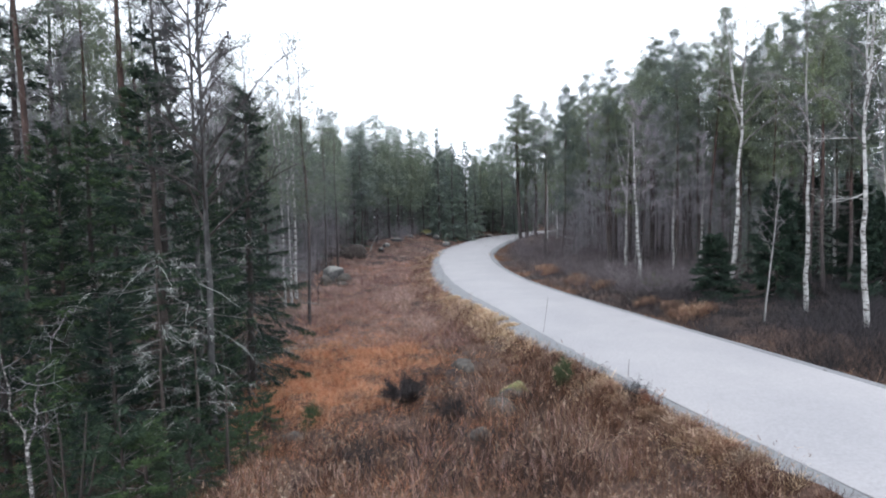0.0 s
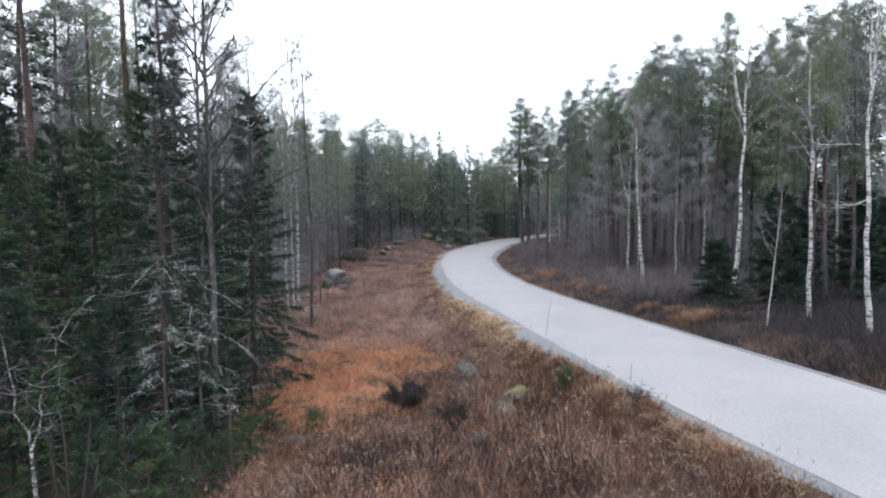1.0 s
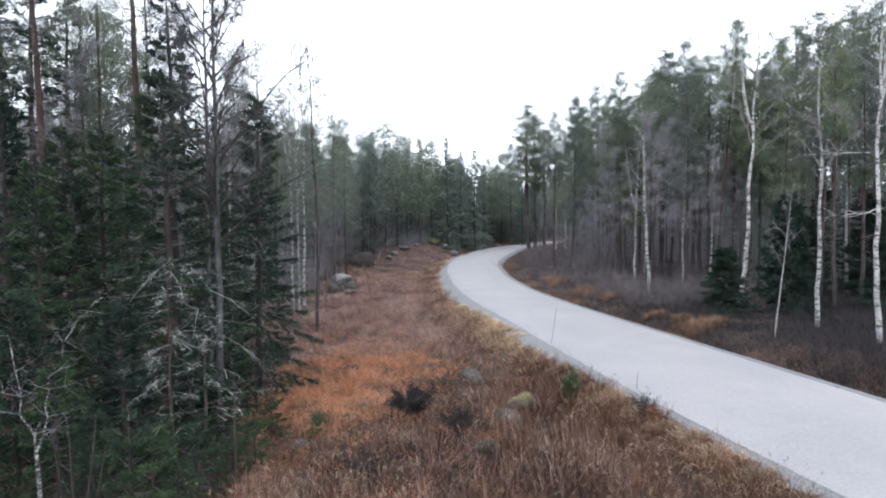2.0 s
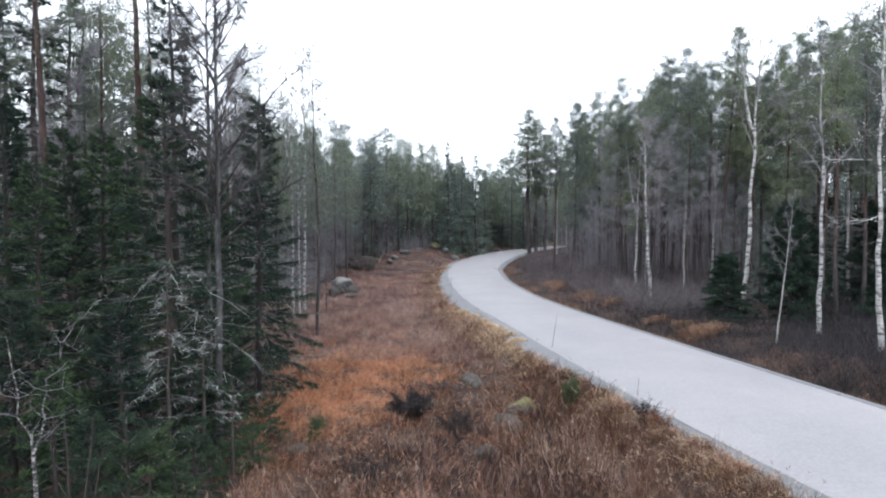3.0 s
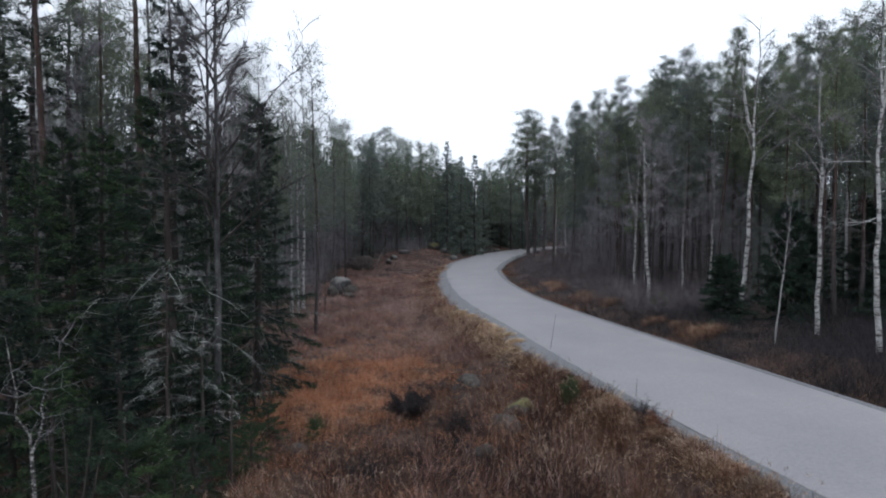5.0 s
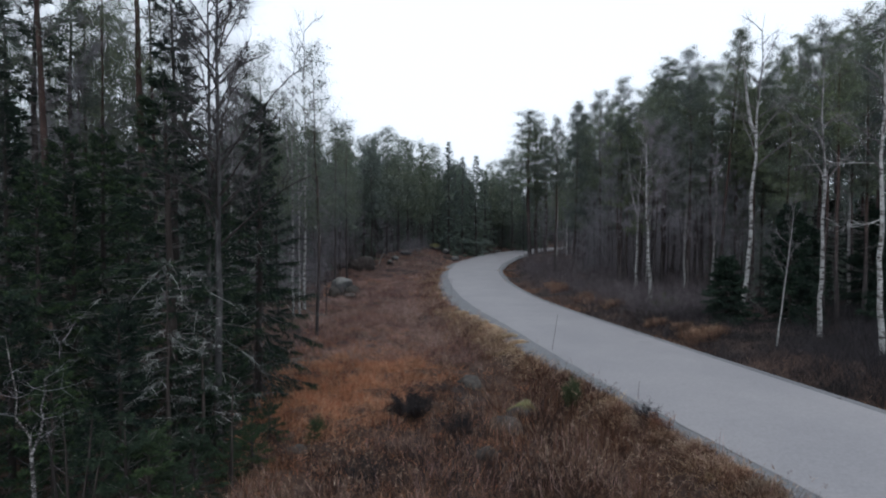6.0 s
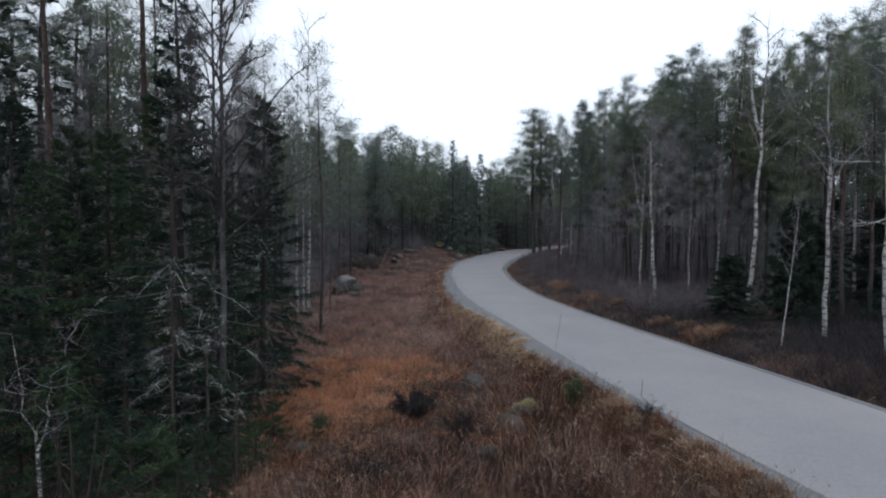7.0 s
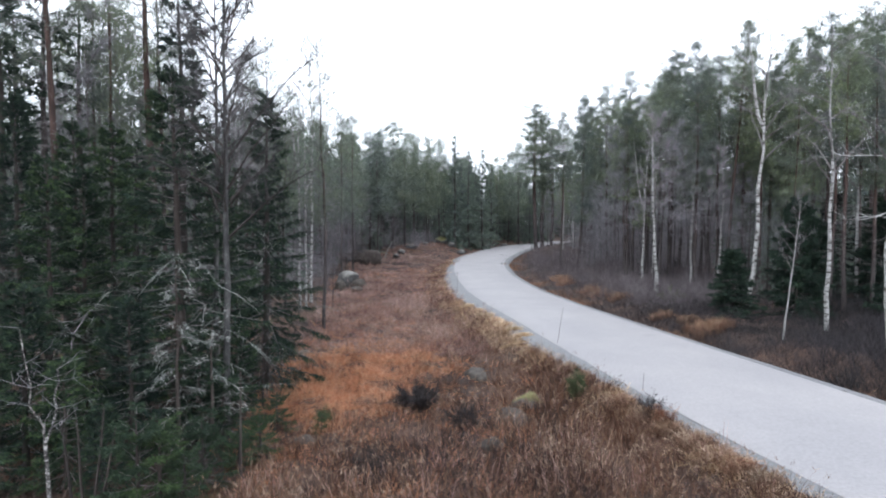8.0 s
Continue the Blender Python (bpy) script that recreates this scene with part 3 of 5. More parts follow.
def birch_meshes(h, seed, low=0.4, limbs_n=16, reach=0.22, twigs=40, radius=None, mat=None, fork=0.0, wobble=0.06, twig_w=0.009, twig_mat=None):
    """A leafless birch: white stem, rising limbs and a veil of fine drooping twigs."""
    rng = np.random.default_rng(seed)
    trunk, fine, bough = Soup(), Soup(), []
    pts = spine(h, rng, wobble, 16)
    r0 = radius or 0.0075 * h
    tube(trunk, np.vstack([pts[0] - [0, 0, 0.3], pts]), np.append(r0 * 1.3, r0 * (1 - 0.95 * pts[:, 2] / h)), 8)
    if fork:
        o = along(pts, fork * h)
        n = 9
        s = np.linspace(0, 1, n)
        az = rng.uniform(0, 6.28)
        out = np.array([np.cos(az), np.sin(az), 0]) * 0.14
        second = o + np.outer(s * h * (0.95 - fork), [0, 0, 1]) + np.outer(np.sqrt(s) * h * (0.95 - fork), out) + np.cumsum(rng.normal(size=(n, 3)) * 0.05, 0) * s[:, None]
        tube(trunk, second, r0 * 0.7 * (1 - 0.9 * s), 6)
    for i in range(limbs_n):
        f = low + (0.96 - low) * (i + rng.random()) / limbs_n
        L = h * reach * (1.15 - f) * 1.5 * rng.uniform(0.6, 1.2)
        az, rise = i * 2.4 + rng.normal() * 0.5, rng.uniform(0.7, 1.5)
        s = np.linspace(0, 1, 7)
        o = along(pts, f * h)
        out = np.array([np.cos(az), np.sin(az), 0])
        curve = o + np.outer(L * s, out) + np.outer(L * (rise * s - 0.25 * s * s), [0, 0, 1]) + np.cumsum(rng.normal(size=(7, 3)), 0) * 0.03 * L * s[:, None]
        rb = r0 * 0.36 * (1 - 0.5 * f)
        limbs = Soup()
        bough.append(limbs)
        tube(limbs, curve, rb * (1 - 0.85 * s) + 0.003, 4)
        for u in rng.uniform(0.25, 0.95, 5):
            p = np.array([np.interp(u, s, curve[:, c]) for c in range(3)])
            way = unit(out * 0.7 + rng.normal(size=3) * 0.6 + [0, 0, 0.7])
            L2 = L * 0.45 * rng.uniform(0.5, 1.1) * (1.2 - u)
            s2 = np.linspace(0, 1, 3)
            c2 = p + np.outer(s2 * L2, way) - np.outer(s2 ** 2 * L2 * 0.2, [0, 0, 1])
            if r0 > 0.055:
                tube(limbs, c2, rb * 0.35 * (1 - 0.8 * s2) + 0.002, 3)
            else:
                blades(limbs, c2[:1], way[None], L2, rb * 0.8, rng)
            m = max(2, twigs // 6)
            u2 = rng.uniform(0.2, 1, m)
            base = np.stack([np.interp(u2, s2, c2[:, c]) for c in range(3)], 1)
            blades(fine, base, way * 0.6 + rng.normal(size=(m, 3)) * 0.7 + [0, 0, 0.05], rng.uniform(0.25, 0.7, m), twig_w, rng)
        m = max(2, twigs // 4)
        u2 = rng.uniform(0.4, 1, m)
        base = np.stack([np.interp(u2, s, curve[:, c]) for c in range(3)], 1)
        blades(fine, base, out * 0.5 + rng.normal(size=(m, 3)) * 0.7 + [0, 0, 0.3], rng.uniform(0.3, 0.8, m), twig_w, rng)
    # Pale-barked trees take spruce bark on limbs, darkened as if backlit.
    mat = mat or BIRCH_BARK
    return [("trunk", trunk.mesh("birch_trunk", mat, True)), ("crown", fine.mesh("birch_crown", twig_mat or TWIGS))] + [("limb", b.mesh("limb", SPRUCE_BARK if mat is ASPEN_BARK else HAZE_BARK if mat is HAZE_BARK else GREY_BARK)) for b in bough]


PROTOS = []


def proto(name, category, meshes, height):
    ob = new(name)
    for nm, me in meshes:
        part(nm, me, ob)
    PROTOS.append(ob)
    return ob, height, category, name


def plant(kind, x, y, h, label, group="", yaw=0.0, lean=(0, 0), sink=0.05, fat=1.0, capped=False):
    ob, h0, category, name = kind
    if "wood" in group or "past" in group and capped:
        h = max(3.0, min(h, canopy(x, y))) if y > 5 else h
    z = float(land(x, y)[0]) - sink
    k = h / h0
    c = copy_thing(ob, pose(x, y, z, lean[0], lean[1], 0) @ pose(0, 0, 0, 0, 0, yaw) @ Matrix.Diagonal((k * fat, k * fat, k, 1)))
    c.name = name
    return tagged(c, label, category, group)


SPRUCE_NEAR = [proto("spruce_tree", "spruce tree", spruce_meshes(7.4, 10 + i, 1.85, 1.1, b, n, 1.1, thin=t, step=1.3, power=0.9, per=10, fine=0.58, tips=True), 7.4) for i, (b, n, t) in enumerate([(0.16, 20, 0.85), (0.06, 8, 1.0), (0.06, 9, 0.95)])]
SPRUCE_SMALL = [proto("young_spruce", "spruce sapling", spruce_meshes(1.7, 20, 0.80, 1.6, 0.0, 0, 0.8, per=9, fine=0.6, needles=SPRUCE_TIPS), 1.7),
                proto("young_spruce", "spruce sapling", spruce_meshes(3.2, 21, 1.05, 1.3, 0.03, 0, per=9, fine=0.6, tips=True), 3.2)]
SPRUCE_MID = proto("spruce_tree", "spruce tree", spruce_meshes(4.5, 23, 1.35, 1.3, 0.0, 0, 1.6, per=10, step=0.85, fine=0.85, power=0.7), 4.5)
# Far spruces and bushy pines wear the needles paled for haze.
SPRUCE_FAR = [proto("spruce_tree", "spruce tree", spruce_meshes(14, 30 + i, 2.6, 0.22, 0.03, 0, 3.4, thin=0.9, power=1.15, per=5, step=2.1, coarse=True, needles=HAZY_SPRUCE), 14) for i in range(2)]
SPRUCE_THIN = [proto("spruce_tree", "spruce tree", spruce_meshes(11, 35, 1.3, 0.45, 0.25, 10, 1.5, thin=0.5), 11)]
PINE_FAR = [proto("pine_tree", "pine tree", pine_meshes(17, 40 + i, lo, re, 38, 22, 21, 0.036, None, 34, 0.29), 17) for i, (lo, re) in enumerate([(0.42, 1.85), (0.55, 1.6), (0.46, 2.0), (0.60, 1.7)])]
PINE_DEEP = [proto("pine_tree", "pine tree", pine_meshes(15, 45 + i, lo, re, 28, 13, 18, 0.060, 0.068, 18, 0.42, True), 15) for i, (lo, re) in enumerate([(0.38, 1.8), (0.55, 1.6), (0.30, 1.7)])]
PINE_BUSHY = [proto("pine_tree", "pine tree", pine_meshes(13, 48 + i, lo, 1.7, 32, 12, 17, 0.062, 0.075, 10, 0.46, True, HAZY_PINE), 13) for i, lo in enumerate((0.26, 0.36))]
PINE_YOUNG = [proto("pine_tree", "pine tree", pine_meshes(11, 50 + i, 0.38, 1.15, 40, 13, 26, 0.018, 0.07, 22, 0.23), 11) for i in range(2)]
PINE_RED = [proto("pine_tree", "pine tree", pine_meshes(18, 60, 0.5, 2.3, 32, 10, 28, 0.022, 0.19, 56), 18)]
BIRCH = [proto("birch_tree", "birch tree", birch_meshes(14, 70, 0.48, 15, 0.17, 40, 0.105, fork=0.6), 14),
         proto("birch_tree", "birch tree", birch_meshes(12, 71, 0.42, 14, 0.18, 36, 0.085), 12),
         proto("birch_tree", "birch tree", birch_meshes(12, 72, 0.50, 13, 0.15, 36, 0.07, fork=0.5), 12)]
GREY_TREE = [proto("bare_tree", "bare tree", birch_meshes(13, 75, 0.34, 38, 0.115, 84, 0.088, ASPEN_BARK, wobble=0.02, twig_w=0.011, twig_mat=BACKLIT_TWIGS), 13),
             proto("bare_tree", "bare tree", birch_meshes(11, 76, 0.16, 20, 0.15, 110, 0.034, HAZE_BARK, wobble=0.08, twig_w=0.013, twig_mat=HAZE_TWIGS), 11),
             proto("bare_tree", "bare tree", birch_meshes(8, 77, 0.08, 18, 0.19, 120, 0.024, HAZE_BARK, wobble=0.1, twig_w=0.014, twig_mat=HAZE_TWIGS), 8),
             proto("bare_tree", "bare tree", birch_meshes(12, 78, 0.28, 22, 0.15, 120, 0.030, HAZE_BARK, wobble=0.06, twig_w=0.013, twig_mat=HAZE_TWIGS), 12)]

F_PX = 784 / math.tan(radians(37.5))


def spot(px, d):
    """Across from the middle line, at d metres ahead."""
    return (px - 784) / F_PX * d, d


def tall(py, d, x, y):
    """Height of a tree whose top stands py rows down, d metres ahead."""
    return 4.0 + (407 - py) * d / F_PX - float(land(x, y)[0]) + 0.05


# near spruces on the left
for i, (px, d, py, k) in enumerate([(300, 12.5, 135, 0), (452, 15.5, 180, 1), (180, 13.5, 235, 1), (62, 11.5, 290, 2), (-70, 11, 230, 1),
                                    (118, 17, 225, 0), (122, 12.4, 310, 1), (226, 15.5, 265, 1), (378, 17.0, 315, 2), (405, 22, 262, 0), (10, 16, 190, 2), (-160, 13, 150, 0), (455, 19.5, 330, 1)]):
    x, y = spot(px, d)
    plant(SPRUCE_NEAR[k], x, y, tall(py, d, x, y), "dense dark green spruce with grey lichen on dead lower branches", "spruces at the forest edge", i * 77, fat=0.9 if px > 380 else 1.14 if px == 300 else 1.0)
for i, (px, d, h, k) in enumerate([(215, 8.6, 1.7, 0), (440, 11.2, 1.0, 0), (300, 8.8, 1.0, 0), (552, 12.6, 0.5, 0), (400, 10.5, 0.8, 0), (255, 8.7, 1.5, 0), (335, 9.6, 1.3, 0), (375, 11.6, 1.6, 0), (472, 12.8, 0.9, 0), (85, 9.4, 2.2, 1), (150, 9.0, 1.7, 1), (205, 10.6, 3.0, 1), (330, 11.3, 2.3, 1), (10, 10, 3.4, 1), (-60, 9, 2.5, 1), (400, 12.8, 2.2, 1)]):
    x, y = spot(px, d)
    plant(SPRUCE_SMALL[k], x, y, h, "small bushy green spruce sapling in dry grass", "spruce saplings", i * 50)
for i, (px, d, h, fat) in enumerate([(1283, 25.0, 2.9, 1.25), (1394, 25.5, 5.2, 0.85), (1432, 31, 4.2, 0.9), (1542, 30, 5.2, 0.9), (1595, 24, 4.6, 1.0), (1462, 37, 6.0, 0.9), (1528, 39, 6.0, 0.9)]):
    x, y = spot(px, d)
    plant(SPRUCE_MID, x, y, h, "dark bushy spruce at the edge of the wood", "roadside spruces", i * 50, fat=fat)
for i, (px, d, py) in enumerate([(305, 19, -40), (-20, 19, -30), (60, 20, -60), (130, 23, -20), (20, 25, 0)]):
    x, y = spot(px, d)
    plant(SPRUCE_THIN[0], x, y, tall(py, d, x, y), "slender sparse spruce with dark trunk", "slender spruces", i * 63)

for i in range(16):
    x, y = spot(1345 + 19 * i - 60 * (i % 3), 33 + (i * 7) % 23)
    plant(SPRUCE_FAR[i % 2], x, y, 4.5 + (i * 5) % 4, "dark young spruce under the pines", "young spruces under the pines", i * 67)

# a dead spruce hung with lichen in front of them
for i, (px, d, h) in enumerate([(292, 10.9, 3.6), (352, 11.2, 2.6)]):
    rng = np.random.default_rng(400 + i)
    x, y = spot(px, d)
    dead = new("dead_spruce")
    dead.matrix_basis = pose(x, y, float(land(x, y)[0]))
    w = Soup()
    pts = spine(h, rng, 0.05)
    tube(w, np.vstack([pts[0] - [0, 0, 0.25], pts]), np.append(0.05, 0.045 * (1 - pts[:, 2] / h) + 0.006), 7)
    part("trunk", w.mesh("trunk", SPRUCE_BARK, True), dead)
    for _ in range(26):
        z = h * rng.uniform(0.15, 0.95)
        part("dead_branch", dead_branch(along(pts, z), (0.25 + 1.0 * (1 - z / h)) * rng.uniform(0.6, 1.1), rng, 1.3), dead)
    tagged(dead, "dead spruce with bare branches tufted with pale lichen", "dead tree", "dead spruces")

# tall stems behind the near spruces
for i, (px, d, h, fat, lean) in enumerate([(268, 19, 18, 0.78, -3.0), (96, 18, 18, 0.68, -1.5), (276, 23, 17, 0.55, -0.5), (-40, 19, 17, 0.9, 0), (182, 21, 16, 0.5, 0), (150, 24, 16, 0.5, 1)]):
    x, y = spot(px, d)
    plant(PINE_RED[0], x, y, h, "tall pine with flaking red-brown trunk", "tall red pines", i * 100 + 20, (0, lean), fat=fat)
for i, (px, d, h, k) in enumerate([(380, 11.9, 12.5, 0), (364, 13.6, 12.0, 0), (148, 20, 13, 1), (96, 22, 13, 1), (330, 26, 14, 0), (412, 24, 12, 3), (340, 22, 13, 3), (210, 26, 14, 3)]):
    x, y = spot(px, d)
    plant(GREY_TREE[k], x, y, h, "leafless grey-barked tree with rising limbs", "bare trees at the forest edge", i * 81)
for i, (px, d, py) in enumerate([(558, 25, 103), (462, 28, 90), (490, 31, 170), (590, 45, 215), (430, 34, 120), (612, 50, 225), (120, 27, 10), (160, 30, 30), (95, 33, 60), (330, 38, 120), (60, 36, 60), (235, 31, 90), (10, 34, 40), (150, 44, 115)]):
    x, y = spot(px, d)
    plant(PINE_YOUNG[i % 2], x, y, tall(py, d, x, y), "young pine with thin dark trunk and sparse crown", "young pines", i * 90)
for i, (px, d, py, k) in enumerate([(516, 30, 60, 2), (536, 33, 25, 1), (402, 19, 80, 2), (528, 31, 150, 2)]):
    x, y = spot(px, d)
    plant(BIRCH[k], x, y, tall(py, d, x, y), "slim white-stemmed leafless birch", "slim birches", i * 70, fat=0.75)

# roadside stems on the right
for i, (px, d, py, k, lean, fat) in enumerate([(1311, 27.7, 28, 0, 1.2, 1.1), (1450, 22, 70, 1, -0.8, 1.1), (1374, 20.4, 330, 1, 6.0, 0.8), (1500, 31, 90, 1, 0, 1.0), (1562, 18.8, -40, 0, -0.5, 1.0),
                                          (1150, 33, 190, 1, -2.5, 1.4), (1123, 40, 240, 2, 1, 1.3), (1257, 37, 225, 1, 1, 1.1), (1207, 36, 250, 2, 0, 1.0), (1002, 85, 235, 1, 0.5, 1.4), (984, 84, 230, 2, 1, 1.4)]):
    x, y = spot(px, d)
    tree = plant(BIRCH[k], x, y, tall(py, d, x, y), "leafless birch with white black-flecked trunk", "roadside birches", i * 57, (0, lean), fat=fat)
    if px == 1562:
        bpy.context.view_layer.update()
        for z, reach, rise in ((6.25, 2.6, 0.05), (4.5, 1.9, -0.35), (4.2, 1.3, 0.1)):
            rng = np.random.default_rng(int(z * 10))
            w = Soup()
            t = np.linspace(0, 1, 9)
            c = np.column_stack([x - 0.05 - reach * t, y - 0.3 * t, z + rise * np.sin(t * 2.2) + np.cumsum(rng.normal(size=9)) * 0.02])
            tube(w, c, 0.022 * (1 - 0.75 * t), 5)
            for u in rng.uniform(0.3, 1, 9):
                o = np.array([np.interp(u, t, c[:, j]) for j in range(3)])
                e = np.array([-rng.uniform(0.2, 0.7), rng.normal() * 0.3, rng.normal() * 0.3])
                tube(w, np.array([o, o + e * 0.5 + [0, 0, 0.03], o + e]), [0.008, 0.005, 0.002], 3)
            bough = part("limb", w.mesh("limb", BIRCH_BARK), tree)
            bough.matrix_parent_inverse = tree.matrix_world.inverted()
RIGHT_PINES = [(936, 96, 200), (947, 98, 215), (963, 97, 240), (1015, 58, 185), (1060, 52, 165), (1100, 48, 145), (1132, 46, 162), (1170, 43, 110), (1212, 41, 92), (1255, 38, 120),
               (1345, 42, 115), (1402, 37, 70), (1440, 34, 42), (1500, 33, 28), (1550, 31, 15), (1600, 30, 0), (1650, 28, 0), (980, 53, 215), (1096, 41, 200), (1480, 26, 60)]
RIGHT_PINES += [(1300, 38, 105), (1375, 40, 92), (1420, 38, 85), (1472, 36, 62), (1525, 34, 48), (1240, 44, 122), (1190, 48, 126), (1150, 50, 142)]
RIGHT_PINES += [(1048, 60, 185), (1092, 41, 215), (1106, 44, 190), (1168, 43, 150), (1213, 36, 150), (1226, 45, 130), (1076, 54, 185), (1034, 66, 205), (1021, 63, 215), (1296, 43, 150), (1346, 39, 140), (1332, 34, 160), (1390, 31, 140), (1455, 30, 120), (1528, 29, 95)]
for i, (px, d, py) in enumerate(RIGHT_PINES):
    x, y = spot(px, d)
    plant(PINE_FAR[i % 4], x, y, tall(py, d, x, y), "tall slim pine with green crown and bare stem", "pines beside the road", i * 73, fat=1.8 if d > 90 else 1.12 if d < 46 and py > 140 else 0.95)
x, y = spot(1268, 35)
plant(PINE_FAR[3], x, y, tall(58, 35, x, y), "wind-bent pine leaning over its neighbours", "pines beside the road", 40, (0, 4.5), fat=0.85)

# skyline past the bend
SPRUCE_SPIRE = proto("spruce_tree", "spruce tree", spruce_meshes(14, 38, 2.7, 0.30, 0.02, 0, 3.6, thin=1.0, power=0.9, per=4, step=1.5, coarse=True, needles=HAZY_SPRUCE), 14)
for i, (px, d, py) in enumerate([(600, 58, 225), (640, 68, 248), (662, 72, 245), (682, 74, 232), (704, 78, 248), (722, 80, 252), (742, 82, 258), (765, 84, 262), (866, 112, 290), (886, 115, 285), (905, 110, 270), (655, 66, 265)]):
    x, y = spot(px, d)
    plant(PINE_BUSHY[i % 2], x, y, tall(py, d, x, y), "pine in the dense wood past the bend", "pines past the bend", i * 47, fat=1.15)
for i, (px, d, py) in enumerate([(792, 84, 252), (817, 90, 278), (841, 92, 276), (803, 92, 300), (828, 96, 300), (855, 104, 305), (775, 90, 290), (872, 118, 305), (888, 122, 312), (904, 118, 305), (918, 126, 322), (933, 130, 330), (948, 128, 322), (880, 135, 300), (925, 112, 345)]):
    x, y = spot(px, d)
    plant(SPRUCE_SPIRE, x, y, tall(py, d, x, y), "dark narrow spruce in the wood past the bend", "spruces past the bend", i * 59)

for i, (px, d, py) in enumerate([(962, 150, 330), (972, 158, 318), (984, 165, 322), (996, 158, 312), (1006, 168, 318), (978, 172, 330), (952, 162, 326), (990, 178, 325)]):
    x, y = spot(px, d)
    plant(SPRUCE_FAR[i % 2], x, y, tall(py, d, x, y), "dark spruce in the wood past the bend", "spruces past the bend", i * 61)


def canopy(x, y):
    """Greatest height of a stem at this spot, under the leading trees of the stand."""
    px = 784 + F_PX * x / max(y, 1)
    row = np.interp(px, [200, 300, 520, 600, 760, 870, 940, 1010, 1100, 1180, 1260, 1330, 1440, 1568], [-200, 60, 180, 240, 275, 300, 220, 205, 165, 125, 130, 125, 60, 30]) + 14
    return 4.0 + (407 - row) * y / F_PX


def left_edge(y):
    """Where the wood begins on the left of the clearing."""
    return np.interp(y, [0, 10, 25, 45, 60, 75, 95], [-4.5, -4.6, -6.4, -9.5, -10.5, -8.0, -3.0])


def woods():
    """The depth of the wood on both sides, stem by stem."""
    rng = np.random.default_rng(5)
    taken = []

    def free(x, y, gap):
        return all((x - a) ** 2 + (y - b) ** 2 > gap * gap for a, b in taken)

    def fill(n, xr, yr, ok, gap, choose):
        made = tries = 0
        while made < n and tries < n * 40:
            tries += 1
            x, y = rng.uniform(*xr), rng.uniform(*yr)
            if ok(x, y, float(road_offset(x, y)[0])) and free(x, y, gap):
                taken.append((x, y))
                choose(x, y)
                made += 1

    def right_tree(x, y):
        r = rng.random()
        if r < 0.55:
            plant(PINE_DEEP[rng.integers(3)], x, y, rng.uniform(12, 15.5), "slim pine with bare reddish stem in the wood", "pines in the wood", rng.uniform(0, 360), rng.normal(size=2) * 1.5, fat=0.9)
        elif r < 0.63:
            plant(BIRCH[rng.integers(3)], x, y, rng.uniform(8, 13), "thin leafless birch deep in the wood", "birches in the wood", rng.uniform(0, 360), rng.normal(size=2) * 2, fat=0.8)
        elif float(road_offset(x, y)[0]) > 10:
            plant(GREY_TREE[1 + rng.integers(2)], x, y, rng.uniform(6, 10), "thin grey leafless tree among pines", "bare trees in the wood", rng.uniform(0, 360))

    def left_tree(x, y):
        r = rng.random()
        if r < 0.45:
            plant(PINE_BUSHY[rng.integers(2)] if y > 42 else PINE_DEEP[rng.integers(3)], x, y, rng.uniform(12, 15), "slim pine with bare reddish stem in the wood", "pines in the wood", rng.uniform(0, 360), rng.normal(size=2) * 1.5, fat=0.9)
        elif r < 0.70:
            plant(SPRUCE_FAR[rng.integers(2)], x, y, rng.uniform(8, 12), "dark spruce standing among the pines", "spruces in the wood", rng.uniform(0, 360))
        elif r < 0.94:
            plant(GREY_TREE[1 + rng.integers(2)], x, y, rng.uniform(7, 10), "thin grey leafless tree among pines", "bare trees in the wood", rng.uniform(0, 360))
        else:
            plant(BIRCH[rng.integers(3)], x, y, rng.uniform(9, 12), "thin leafless birch deep in the wood", "birches in the wood", rng.uniform(0, 360), fat=0.8)

    def far_tree(x, y):
        if rng.random() < 0.72:
            plant(PINE_BUSHY[rng.integers(2)], x, y, rng.uniform(12, 15), "pine in the dense wood past the bend", "pines past the bend", rng.uniform(0, 360), capped=True)
        else:
            plant(SPRUCE_FAR[rng.integers(2)], x, y, rng.uniform(9, 13), "dark spruce in the wood past the bend", "spruces past the bend", rng.uniform(0, 360), capped=True)

    fill(80, (8, 62), (17, 120), lambda x, y, d: 6.5 < d < 45 and x < y * 0.85 + 4, 1.9, right_tree)
    fill(44, (8, 45), (38, 100), lambda x, y, d: 5.0 < d < 18 and x < y * 0.85 + 2 and (x > y * 0.235 or y > 87), 1.5, right_tree)
    fill(36, (10, 44), (46, 80), lambda x, y, d: 9 < d < 26 and 0.235 * y < x < y * 0.85, 1.5, lambda x, y: plant(GREY_TREE[1 + rng.integers(2)], x, y, rng.uniform(5, 9), "thin grey leafless tree among pines", "bare trees in the wood", rng.uniform(0, 360)))
    fill(17, (9, 34), (33, 50), lambda x, y, d: 6.5 < d < 18 and 0.25 * y < x < y * 0.75, 1.6, lambda x, y: plant(GREY_TREE[3], x, y, rng.uniform(7, 11), "slim leafless tree with a haze of purple-grey twigs", "bare trees in the wood", rng.uniform(0, 360), rng.normal(size=2) * 2))
